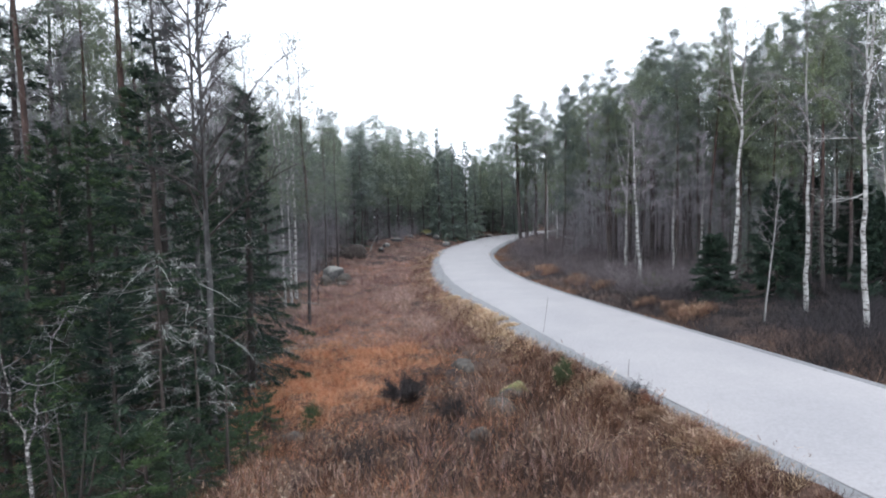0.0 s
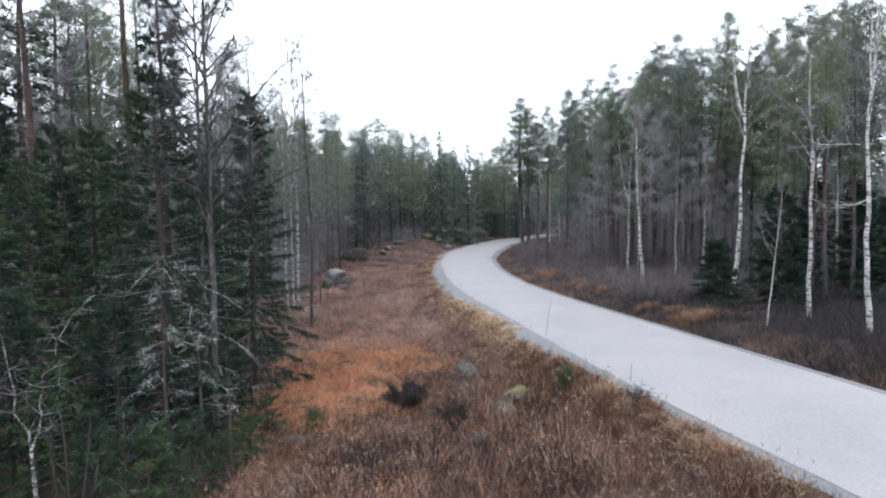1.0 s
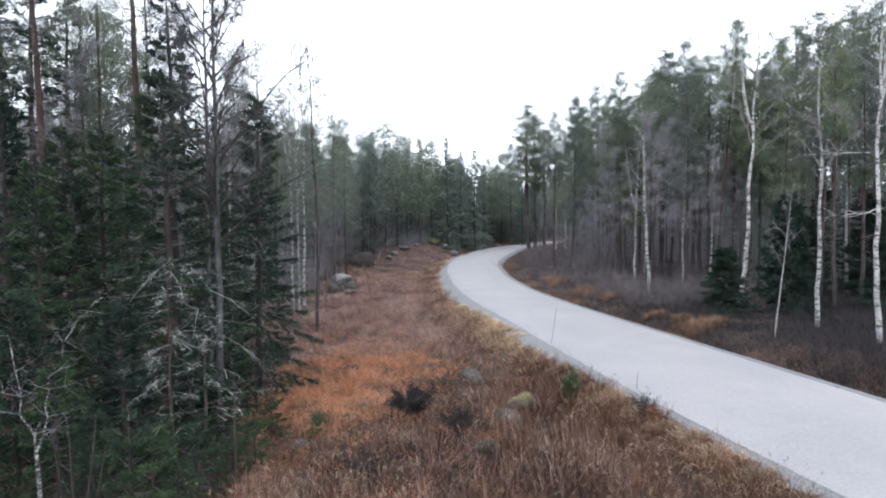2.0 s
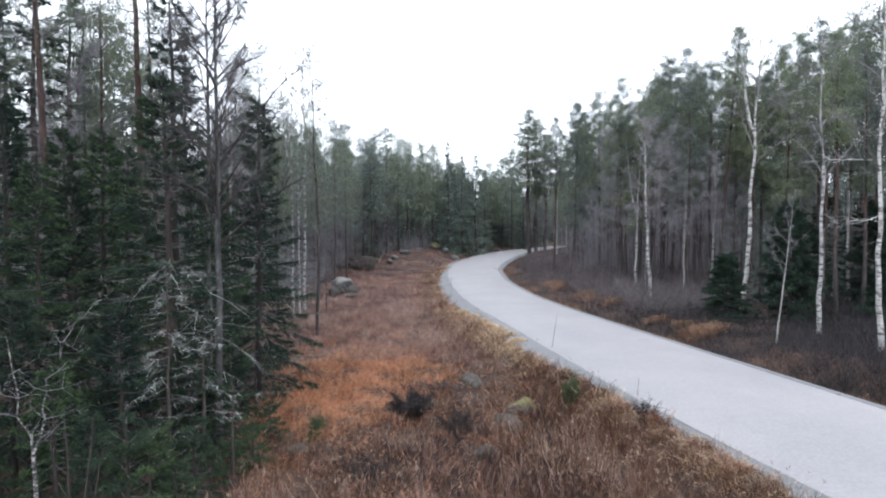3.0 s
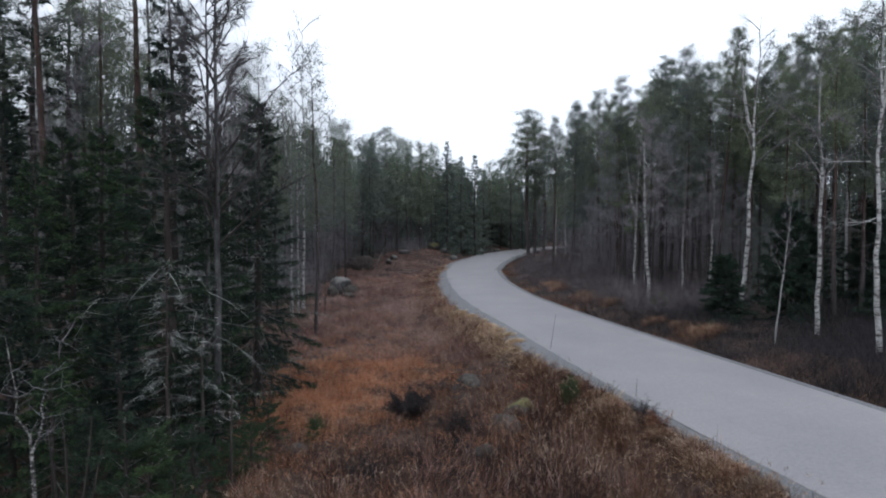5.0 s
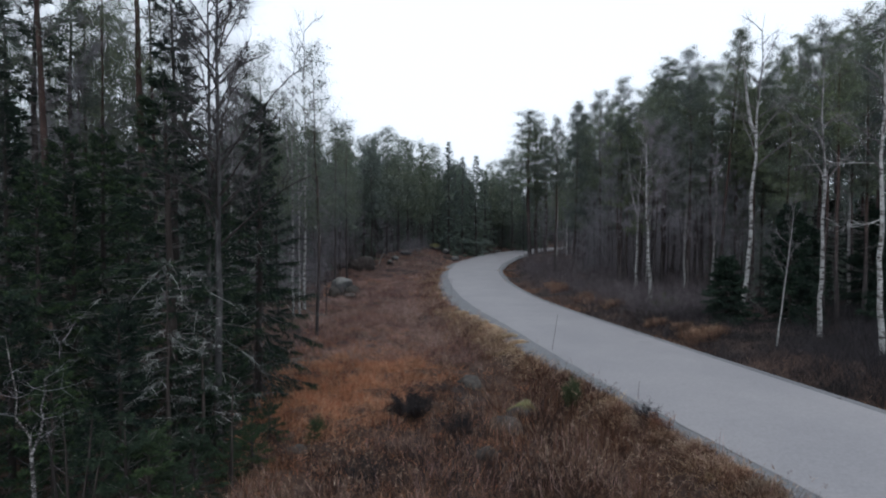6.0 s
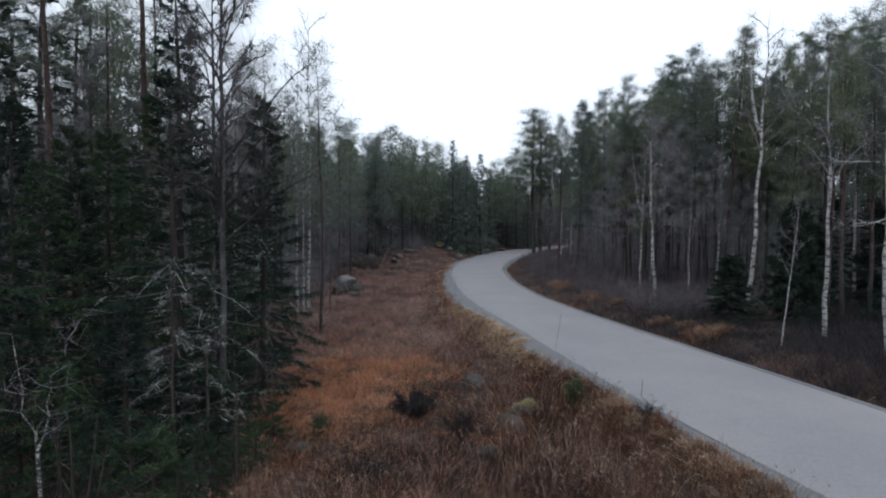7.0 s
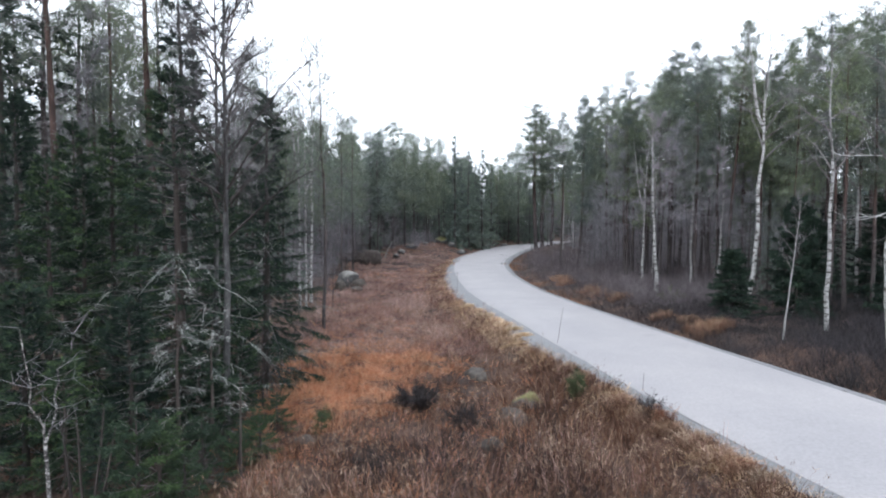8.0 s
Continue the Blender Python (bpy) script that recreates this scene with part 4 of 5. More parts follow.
    fill(52, (8, 40), (46, 98), lambda x, y, d: 6 < d < 20 and (x > y * 0.235 or y > 87), 1.4, lambda x, y: plant(GREY_TREE[1], x, y, rng.uniform(8, 12), "slim leafless tree with a haze of purple-grey twigs", "bare trees in the wood", rng.uniform(0, 360), rng.normal(size=2) * 2))
    fill(95, (-50, -6), (22, 85), lambda x, y, d: x < left_edge(y) - 2 and x > -y * 0.85 - 4, 2.0, left_tree)
    fill(68, (-30, 0), (48, 90), lambda x, y, d: left_edge(y) - 12 < x < left_edge(y), 1.7, left_tree)
    fill(42, (-30, 2), (44, 84), lambda x, y, d: left_edge(y) - 5 < x < left_edge(y) + 1, 1.5, lambda x, y: plant(GREY_TREE[1 + rng.integers(2)], x, y, rng.uniform(6, 9), "thin grey leafless tree at the wood edge", "bare trees in the wood", rng.uniform(0, 360)))
    fill(80, (-30, 16), (78, 125), lambda x, y, d: d < -7 and y > 82 + 0.2 * x, 2.0, far_tree)
    fill(40, (8, 34), (98, 150), lambda x, y, d: abs(d) > 5.5, 1.9, far_tree)
    fill(25, (20, 60), (100, 150), lambda x, y, d: abs(d) > 6, 2.4, far_tree)
    fill(14, (-40, 45), (-45, -8), lambda x, y, d: abs(d) > 7, 4.0, far_tree)


def deep_wood():
    """Conifers too far in to be told apart, closing the view between the stems."""
    rng = np.random.default_rng(8)
    needles = Soup()
    n = 2600
    r = np.sqrt(rng.uniform(46 ** 2, 185 ** 2, n))
    a = np.where(np.arange(n) < 2250, rng.uniform(-0.85, 0.85, n), rng.uniform(0.85, 5.43, n))
    x, y = r * np.sin(a), r * np.cos(a)
    d = road_offset(x, y)
    ok = ((d > 26) & (y > -60)) | ((d < 0) & (x < left_edge(y) - 16)) | ((y > 108) & (np.abs(d) > 7)) | ((y < -45) & (np.abs(d) > 8))
    x, y = x[ok], y[ok]
    z = land(x, y)
    for i in range(len(x)):
        h = rng.uniform(11, 17)
        h = max(4.0, min(h, canopy(x[i], y[i]))) if y[i] > 5 else h
        foot = np.array([x[i], y[i], z[i] - 0.1])
        m = 90
        u = rng.uniform(0.02, 1, m)
        w = 2.0 * (1.05 - u) ** 0.7 * rng.uniform(0.2, 1, m)
        az = rng.uniform(0, 6.283, m)
        base = foot + np.column_stack([np.cos(az) * w, np.sin(az) * w, u * h])
        way = np.column_stack([np.cos(az), np.sin(az), rng.normal(size=m) * 0.5])
        blades(needles, base, way, rng.uniform(0.6, 1.3, m), 0.24, rng)
        tube(needles, np.array([foot, foot + [0, 0, h * 0.5], foot + [0, 0, h]]), [0.13, 0.09, 0.02], 3)
    return tagged(new("deep_wood", needles.mesh("deep_wood", PINE_NEEDLES)), "dense dark conifer wood in the distance", "woodland", kind="stuff")


deep_wood()
woods()
for ob in PROTOS:
    for o in (*ob.children_recursive, ob):
        bpy.data.objects.remove(o)


# ---- grass, heath and brush ----
def fan(rng, n, d0, d1, a0, a1):
    """Points thinning out with distance, across a spread of slopes x / y."""
    d = np.exp(rng.uniform(np.log(d0), np.log(d1), n))
    return rng.uniform(a0, a1, n) * d, d


def beside(rng, n, y0, y1, mid, width):
    """Points in a band along the road, thinning out with distance."""
    y = np.exp(rng.uniform(np.log(y0), np.log(y1), n))
    k = np.searchsorted(LINE[:, 1], y)
    o = mid + rng.normal(size=n) * width
    return LINE[k, 0] + LINE_DIR[k, 1] * o, LINE[k, 1] - LINE_DIR[k, 0] * o


def tufts(name, label, mat, n, seed, keep, height, width, droop, spread=0.35, per=9, radius=0.07, span=(6.0, 62), slope=(-0.46, 0.6), band=None, heads=0):
    """Grass or brush in tufts of some blades each, as one mesh."""
    rng = np.random.default_rng(seed)
    x, y = beside(rng, n, *span, *band) if band else fan(rng, n, *span, *slope)
    ok = rng.random(n) < keep(x, y, road_offset(x, y))
    x, y = x[ok], y[ok]
    m = len(x)
    size = (0.8 + 0.3 * np.sin(2.1 * x + 1.3 * y) * np.sin(1.7 * y - 2.6 * x) + 0.25 * np.sin(0.8 * x - 0.5 * y)) * rng.uniform(0.55, 1.3, m)
    x, y, size = np.repeat(x, per), np.repeat(y, per), np.repeat(size, per)
    off = rng.normal(size=(m * per, 2)) * (radius * (0.6 + y / 25))[:, None]
    x, y = x + off[:, 0], y + off[:, 1]
    z = land(x, y) - 0.04
    lean = rng.normal(size=(m, 2)).repeat(per, 0) * spread * 0.5
    way = np.column_stack([off / radius * 0.25 + lean + rng.normal(size=(m * per, 2)) * spread * 0.6, np.ones(m * per)])
    s = Soup()
    foot, tall_as = np.column_stack([x, y, z]), height * size * rng.uniform(0.45, 1.1, m * per)
    if span[0] >= 14:
        blades(s, foot, way, tall_as, width * 1.3 * (0.45 + y / 18), rng)
    else:
        bent_blades(s, foot, way, tall_as, width * (0.45 + y / 18), rng.uniform(0.2, 1.0, m * per) * droop, rng)
    if heads:
        tip = s.v[-1].reshape(-1, 5, 3)[:, 4].repeat(heads, 0)
        blades(s, tip - [0, 0, 0.05] + rng.normal(size=tip.shape) * 0.02, rng.normal(size=tip.shape) * 0.5 + [0, 0, 0.6], rng.uniform(0.05, 0.11, len(tip)), 0.011, rng)
    return tagged(new(name, s.mesh(name, mat)), label, "grass", kind="stuff")


def clearing(x, y, d):
    return smooth(0, 1.2, x - left_edge(y)) * smooth(2.8, 3.3, -d)


def dark_zone(x, y):
    return np.minimum(1.0, np.exp(-((x + 0.2) / 2.3) ** 2 - ((y - 11.6) / 2.4) ** 2) + 0.75 * np.exp(-((x + 0.6) / 1.8) ** 2 - ((y - 9.2) / 1.4) ** 2))


def rust_zone(x, y):
    return np.exp(-(((x + 2.75 + np.where(y > 17, 0.10 * (y - 17), 0.25 * (17 - y))) / 2.4) ** 2) ** 1.5 - (((y - 18) / np.where(y < 18, 5.4, 6.5)) ** 2) ** 1.5)


tufts("rust_grass", "fine rust-orange dry grass covering the clearing", RUST_GRASS, 30000, 1,
      lambda x, y, d: clearing(x, y, d) * np.clip(0.10 + 1.3 * rust_zone(x, y), 0, 1), 0.36, 0.0085, 1.5, 0.8, 7, 0.10, (8, 60), (-0.40, 0.15))
tufts("brown_heath", "brown withered grass and heath on the clearing", BROWN_GRASS, 17000, 2,
      lambda x, y, d: clearing(x, y, d) * np.clip(0.95 - 1.05 * rust_zone(x, y), 0, 1) * (1 - 0.8 * smooth(16, 24, y)) * (1 - 0.7 * dark_zone(x, y)), 0.62, 0.0058, 0.25, 0.18)
tufts("near_heath", "brown withered grass on the clearing under the drone", BROWN_GRASS, 2600, 16,
      lambda x, y, d: clearing(x, y, d), 0.5, 0.012, 0.5, 0.4, 8, 0.12, (1.6, 6.5), (-2.2, 1.6))
tufts("verge_straw", "bleached straw-coloured grass tufts on the road verge", BRIGHT_STRAW, 8000, 3,
      lambda x, y, d: smooth(2.75, 3.0, -d) * np.clip(0.20 + 0.30 * np.sin(1.1 * y) * np.sin(0.43 * y + 1) + 0.9 * smooth(18, 21, y) * smooth(32, 27, y) * smooth(4.4, 3.8, -d), 0, 1), 0.34, 0.0075, 1.3, 0.7, 12, 0.09, (6.5, 70), band=(-3.3, 0.30))
tufts("verge_weeds", "withered brown weeds and grass along the gravel shoulder", BROWN_GRASS, 2900, 11,
      lambda x, y, d: smooth(2.8, 3.05, -d), 0.46, 0.0075, 0.9, 0.6, 9, 0.10, (6.5, 60), band=(-3.6, 0.5))
tufts("straw_stems", "scattered pale grass stems over the heath", STEM_STRAW, 4300, 4,
      lambda x, y, d: clearing(x, y, d) * (0.75 - 0.55 * rust_zone(x, y)) * (1 - 0.55 * dark_zone(x, y)), 0.80, 0.0056, 0.5, 0.22, 3, 0.10, (6, 34), heads=4)
tufts("ditch_grass", "rusty dry grass along the ditch by the wood", DITCH_GRASS, 3000, 5,
      lambda x, y, d: smooth(2.75, 3.0, d) * (0.04 + 0.96 * smooth(0.2, 0.7, np.sin(0.9 * y + 0.6) * np.sin(0.37 * y) + smooth(30, 34, y) * 0.6)), 0.42, 0.009, 1.1, 0.6, 10, 0.12, (9, 110), band=(3.5, 0.5))
tufts("heath_brush", "low bare purple-brown shrubs over the heath", HEATH_BRUSH, 9000, 6,
      lambda x, y, d: clearing(x, y, d) * np.clip(0.16 + smooth(20, 28, y) * 0.84 + smooth(13.5, 10, y) * 0.10 - 0.8 * rust_zone(x, y), 0, 1), 0.62, 0.006, 0.3, 0.5, 9, 0.10)
tufts("far_heath", "pale purple-brown heath towards the bend", HEATH_BRUSH, 18000, 12,
      lambda x, y, d: clearing(x, y, d), 0.48, 0.0085, 0.9, 1.1, 7, 0.14, (20, 92), (-0.30, 0.10))
tufts("far_rust_grass", "dull orange grass patches towards the bend", RUST_GRASS, 4200, 13,
      lambda x, y, d: clearing(x, y, d) * np.maximum(smooth(0.1, 0.5, np.sin(0.35 * y + 0.5 * x) * np.sin(0.8 * x + 0.13 * y)), 0.8 * smooth(5.5, 3.6, -d)), 0.38, 0.006, 1.2, 0.7, 7, 0.14, (28, 92), (-0.30, 0.10))
tufts("dark_heather", "dark leafless heather in patches on the clearing", DARK_BRUSH, 11000, 14,
      lambda x, y, d: clearing(x, y, d) * smooth(0.15, 0.55, np.sin(1.15 * x + 0.4 * y + 2.0) * np.sin(0.85 * y - 0.5 * x + 0.4) + 0.25 * np.sin(3.1 * x) * np.sin(2.7 * y) + 0.9 * dark_zone(x, y)) * smooth(21, 16, y) * (1 - 0.85 * rust_zone(x, y)), 0.44, 0.006, 0.5, 0.6, 9, 0.10, (6, 22), (-0.35, 0.5))
tufts("wood_floor_brush", "leafless grey-brown underbrush on the wood floor, darkened to stand for shade", SHADED_BRUSH, 19000, 7,
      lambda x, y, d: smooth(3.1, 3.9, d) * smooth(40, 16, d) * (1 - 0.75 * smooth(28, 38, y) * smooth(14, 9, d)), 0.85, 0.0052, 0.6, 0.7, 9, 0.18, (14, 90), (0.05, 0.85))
def thicket(name, label, mat, n, seed, keep, span, slope, height):
    """Many-stemmed bare shrubs between the trees: slim shoots with fine side twigs."""
    rng = np.random.default_rng(seed)
    x, y = fan(rng, n, *span, *slope)
    ok = rng.random(n) < keep(x, y, road_offset(x, y))
    x, y = x[ok], y[ok]
    foot = np.column_stack([x, y, land(x, y) - 0.05]).repeat(4, 0)
    k = len(foot)
    h = rng.uniform(0.35, 1.0, (k, 1)) * height * (0.75 + 0.25 * np.sin(0.5 * foot[:, :1] + 0.31 * foot[:, 1:2]))
    way = unit(np.column_stack([rng.normal(size=(k, 2)) * 0.34, np.ones(k)]))
    s = Soup()
    blades(s, foot, way, h.ravel(), 0.012, rng)
    for _ in range(26):
        u = rng.uniform(0.12, 1.0, (k, 1))
        base = foot + way * h * u
        blades(s, base, way * 0.7 + rng.normal(size=(k, 3)) * [0.8, 0.8, 0.4], rng.uniform(0.4, 1.3, k) * (1.15 - 0.6 * u.ravel()), 0.013, rng)
    return tagged(new(name, s.mesh(name, mat)), label, "undergrowth", kind="stuff")


thicket("thicket", "bare purple-grey undergrowth between the stems", HAZE_TWIGS, 1100, 9,
        lambda x, y, d: smooth(5.5, 9, d) * smooth(36, 22, d) * np.maximum(smooth(0.225, 0.24, x / y), smooth(84, 88, y)), (46, 110), (0.02, 0.8), 7.0)
thicket("thicket", "low bare purple-grey shrubs behind the ditch", ROAD_BRUSH, 900, 29,
        lambda x, y, d: smooth(4.6, 6.5, d) * smooth(20, 12, d) * smooth(0.60, 0.44, x / y), (27, 90), (0.02, 0.62), 2.0)
thicket("thicket", "bare grey undergrowth behind the stony bank", HAZE_TWIGS, 500, 39,
        lambda x, y, d: smooth(7, 9.5, -d) * smooth(18, 13, -d), (72, 112), (-0.2, 0.12), 4.0)
thicket("thicket", "bare reddish-grey undergrowth at the wood edge", HAZE_TWIGS, 850, 19,
        lambda x, y, d: smooth(0.5, -1.5, x - left_edge(y)) * smooth(-14, -8, x - left_edge(y)) * smooth(3.2, 6, -d), (34, 95), (-0.5, 0.1), 4.5)
tufts("roadside_brush", "fine bare purple-grey brush at the foot of the pines", ROAD_BRUSH, 8000, 15,
      lambda x, y, d: smooth(3.6, 5.0, d) * smooth(15, 10, d) * smooth(24, 32, y) * np.clip(0.75 + 0.5 * np.sin(0.7 * x + 0.3 * y) * np.sin(0.4 * y), 0, 1), 1.5, 0.0042, 0.3, 0.75, 9, 0.22, (24, 100), (0.0, 0.5))
tufts("left_floor_brush", "dry grass and twigs under the spruces", BRUSH, 4200, 8,
      lambda x, y, d: smooth(0.6, -1.0, x - left_edge(y)) * smooth(-16, -9, x - left_edge(y)), 0.45, 0.008, 0.6, 0.5, 7, 0.12, (6, 90), (-0.9, 0.1))


# ---- boulders ----
def boulder(x, y, size, label, mat, seed, up=0.25, name="boulder"):
    rng = np.random.default_rng(seed)
    bm = bmesh.new()
    bmesh.ops.create_icosphere(bm, subdivisions=4, radius=1.0)
    off = Vector(rng.uniform(-50, 50, 3))
    cuts = [(Vector(unit(rng.normal(size=3))), rng.uniform(0.62, 0.9)) for _ in range(9)]
    for v in bm.verts:
        for nrm, dist in cuts:
            over = v.co.dot(nrm) - dist
            if over > 0:
                v.co -= nrm * over * 0.8
        v.co *= 1 + 0.10 * noise.noise(v.co * 1.6 + off) + 0.04 * noise.noise(v.co * 5 + off)
        v.co = Vector((v.co.x * size[0], v.co.y * size[1], v.co.z * size[2]))
    ob = new(name, bm_mesh(name, bm, mat))
    ob.matrix_basis = pose(x, y, float(land(x, y)[0]) + size[2] * up, 0, 0, rng.uniform(0, 360))
    return tagged(ob, label, "boulder", "boulders on the clearing")


for i, (px, d, size, mat, label) in enumerate([
        (518, 12.0, (0.36, 0.32, 0.27), GRANITE, "rounded pale grey boulder in dry grass"),
        (895, 13.4, (0.62, 0.46, 0.34), GRANITE, "rounded grey boulder half sunk in heath"),
        (922, 14.6, (0.72, 0.52, 0.44), MOSSY, "boulder capped with yellow-green moss"),
        (829, 17.2, (0.60, 0.40, 0.26), GRANITE, "low grey boulder in brown heath"),
        (855, 11.6, (0.28, 0.22, 0.24), GRANITE, "small dark grey stone in heath")]):
    x, y = spot(px, d)
    boulder(x, y, size, label, mat, 100 + i, -0.22)
for i, (px, d, size) in enumerate([(602, 40, (1.05, 0.9, 0.88)), (622, 39.3, (0.55, 0.45, 0.45)), (588, 39.2, (0.6, 0.5, 0.5)), (617, 37.5, (0.45, 0.3, 0.22))]):
    x, y = spot(px, d)
    boulder(x, y, size, "large angular grey boulder at the wood's edge", GRANITE if i else PALE_TOP_ROCK, 120 + i, 0.5)
for i, (px, d, size) in enumerate([(768, 84, (1.7, 0.9, 0.7)), (786, 82, (0.6, 0.5, 0.45)), (803, 78, (0.6, 0.5, 0.45)), (697, 70, (0.7, 0.5, 0.35)), (716, 74, (0.8, 0.5, 0.35)), (850, 98, (0.8, 0.6, 0.5)), (688, 66, (0.45, 0.4, 0.3)), (740, 80, (0.6, 0.5, 0.3)), (880, 104, (0.7, 0.6, 0.4)), (832, 92, (0.5, 0.4, 0.3))]):
    x, y = spot(px, d)
    boulder(x, y, size, "pale boulder on the stony bank past the bend" if i else "broad moss-grown boulder on the stony bank past the bend", PALE_TOP_ROCK if i else MOSSY, 140 + i, 0.6)


# ---- single things on the clearing and verge ----
def stake(px, d, h, lean):
    x, y = spot(px, d)
    s = Soup()
    tube(s, np.array([[0, 0, -0.3], [0, 0, 0.4 * h], [0.004, 0, h]]), [0.008, 0.007, 0.005], 6)
    ob = new("marker_stake", s.mesh("marker_stake", GREY_BARK, True))
    ob.matrix_basis = pose(x, y, float(land(x, y)[0]), 0, lean, 0)
    return tagged(ob, "thin weathered wooden stake leaning at the road's edge", "marker stake", "road stakes")


stake(975, 19.4, 1.3, 8)
stake(797, 34.5, 1.2, 0)
stake(1128, 13.9, 0.5, 3)


def bush(name, label, category, mat, px, d, width, height, n, seed, blade=0.010, droop=0.3):
    """A low shrub of many bare or needled shoots from one foot."""
    rng = np.random.default_rng(seed)
    x, y = spot(px, d)
    root = new(name)
    root.matrix_basis = pose(x, y, float(land(x, y)[0]) - 0.03)
    w, f = Soup(), Soup()
    tube(w, np.array([[0, 0, -0.1], [0, 0, 0.05], [0.01, 0, 0.16]]), [0.03, 0.025, 0.012], 6)
    for _ in range(26):
        az, r = rng.uniform(0, 6.283), width * 0.5 * np.sqrt(rng.random())
        h = height * rng.uniform(0.55, 1.05) * (1 - 0.45 * (r / (0.5 * width)) ** 2)
        t = np.linspace(0, 1, 4)
        out = np.array([np.cos(az), np.sin(az), 0])
        c = np.outer(t ** 1.3 * r, out) + np.outer(t * h, [0, 0, 1]) + np.cumsum(rng.normal(size=(4, 3)), 0) * 0.015
        tube(f, c, 0.008 * (1 - 0.7 * t), 3)
        m = n // 26
        u = rng.uniform(0.15, 1, m)
        base = np.stack([np.interp(u, t, c[:, k]) for k in range(3)], 1) + rng.normal(size=(m, 3)) * 0.03
        blades(f, base, rng.normal(size=(m, 3)) * 0.7 + out * 0.3 + [0, 0, 0.5 - droop], rng.uniform(0.06, 0.2, m), blade, rng)
    part("crown", f.mesh("crown", mat), root)
    part("stem", w.mesh("stem", SPRUCE_BARK), root)
    return tagged(root, label, category)


bush("heather_bush", "low dark nearly black leafless heather bush", "heather bush", DARK_BRUSH, 725, 13.9, 1.25, 0.75, 6800, 1, 0.013)
bush("heather_bush", "dark brown heather bush beside grey boulders", "heather bush", DARK_BRUSH, 812, 12.4, 1.6, 0.55, 2400, 2, 0.010)
bush("heather_bush", "dark brown heather bush in dry grass", "heather bush", DARK_BRUSH, 640, 10.6, 1.2, 0.45, 1300, 6, 0.010)
bush("juniper_bush", "small upright green juniper near the verge", "juniper bush", GREEN_TUFT, 1009, 14.2, 0.55, 0.85, 2200, 3, 0.016, 0.0)
bush("juniper_bush", "tiny green juniper in rusty grass", "juniper bush", GREEN_TUFT, 556, 13.2, 0.45, 0.42, 900, 4, 0.010, 0.0)
bush("weed_clump", "tall withered dark weeds on the road verge", "weeds", DARK_BRUSH, 1143, 12.3, 0.7, 0.6, 800, 5, 0.010)
bush("weed_clump", "withered brown weeds with pale seed heads", "weeds", BROWN_GRASS, 1165, 11.9, 0.7, 0.55, 700, 7, 0.010)
bush("green_shrub", "low olive-green shrub beside the ditch", "shrub", GREEN_TUFT, 1175, 30.0, 1.9, 0.9, 1800, 8, 0.03, 0.2)


def tussock(px, d, width, height, seed, mat=None, label="arching tussock of rusty dry grass by the ditch", group="tussocks by the ditch"):
    """A dome of long arching grass blades."""
    rng = np.random.default_rng(seed)
    x, y = spot(px, d)
    n = 700
    off = np.clip(rng.normal(size=(n, 2)), -1.5, 1.5) * [0.30 * width, 0.22 * width]
    foot = np.column_stack([x + off[:, 0], y + off[:, 1]])
    z = land(foot[:, 0], foot[:, 1]) - float(land(x, y)[0]) - 0.05
    way = np.column_stack([off / width * 0.5, np.ones(n)]) + rng.normal(size=(n, 3)) * [0.45, 0.45, 0.1]
    reach = height * rng.uniform(0.35, 1.3, n) * (1.2 - 0.8 * np.clip(np.hypot(*off.T) / width, 0, 1))
    s = Soup()
    bent_blades(s, np.column_stack([off, z]), way, reach, 0.012, rng.uniform(0.5, 1.5, n), rng)
    ob = new("grass_tussock", s.mesh("grass_tussock", mat or TUSSOCK))
    ob.matrix_basis = pose(x, y, float(land(x, y)[0]))
    return tagged(ob, label, "grass tussock", group)


for i, (px, d, w, h) in enumerate([(1246, 22.8, 1.5, 0.75), (1228, 23.4, 1.1, 0.6), (1160, 26.0, 0.9, 0.55), (1086, 31.0, 1.2, 0.6), (1052, 33.5, 1.4, 0.7), (1035, 35.0, 1.3, 0.7), (992, 40.0, 1.5, 0.75), (980, 42.5, 1.4, 0.7), (1205, 24.6, 0.8, 0.5)]):
    tussock(px, d, w, h, 200 + i)
for i, (px, d, w, h) in enumerate([(833, 28.5, 0.9, 0.5), (851, 26.8, 1.0, 0.55), (868, 25.4, 1.1, 0.6), (886, 24.3, 0.9, 0.5), (902, 23.2, 1.0, 0.55), (921, 22.2, 0.9, 0.5), (940, 21.0, 0.8, 0.45),
                                   (1020, 16.4, 0.7, 0.4), (1048, 15.4, 0.8, 0.45), (1085, 14.2, 0.7, 0.4), (1118, 13.4, 0.8, 0.45), (1172, 12.3, 0.8, 0.45), (1215, 11.5, 0.7, 0.45), (1262, 10.9, 0.8, 0.45), (1310, 10.2, 0.7, 0.4), (1352, 9.7, 0.7, 0.4), (1400, 9.2, 0.7, 0.4),
                                   (762, 48, 1.2, 0.5), (770, 55, 1.3, 0.5), (764, 62, 1.3, 0.5)]):
    tussock(px - (540 if d > 20 else 450) / d, d, w * 0.7, h * (0.6 if d > 20 else 0.8), 230 + i, BRIGHT_STRAW if d > 20 else STEM_STRAW if i % 3 else DITCH_GRASS, "arching tussock of bleached straw grass on the verge", "tussocks on the verge")


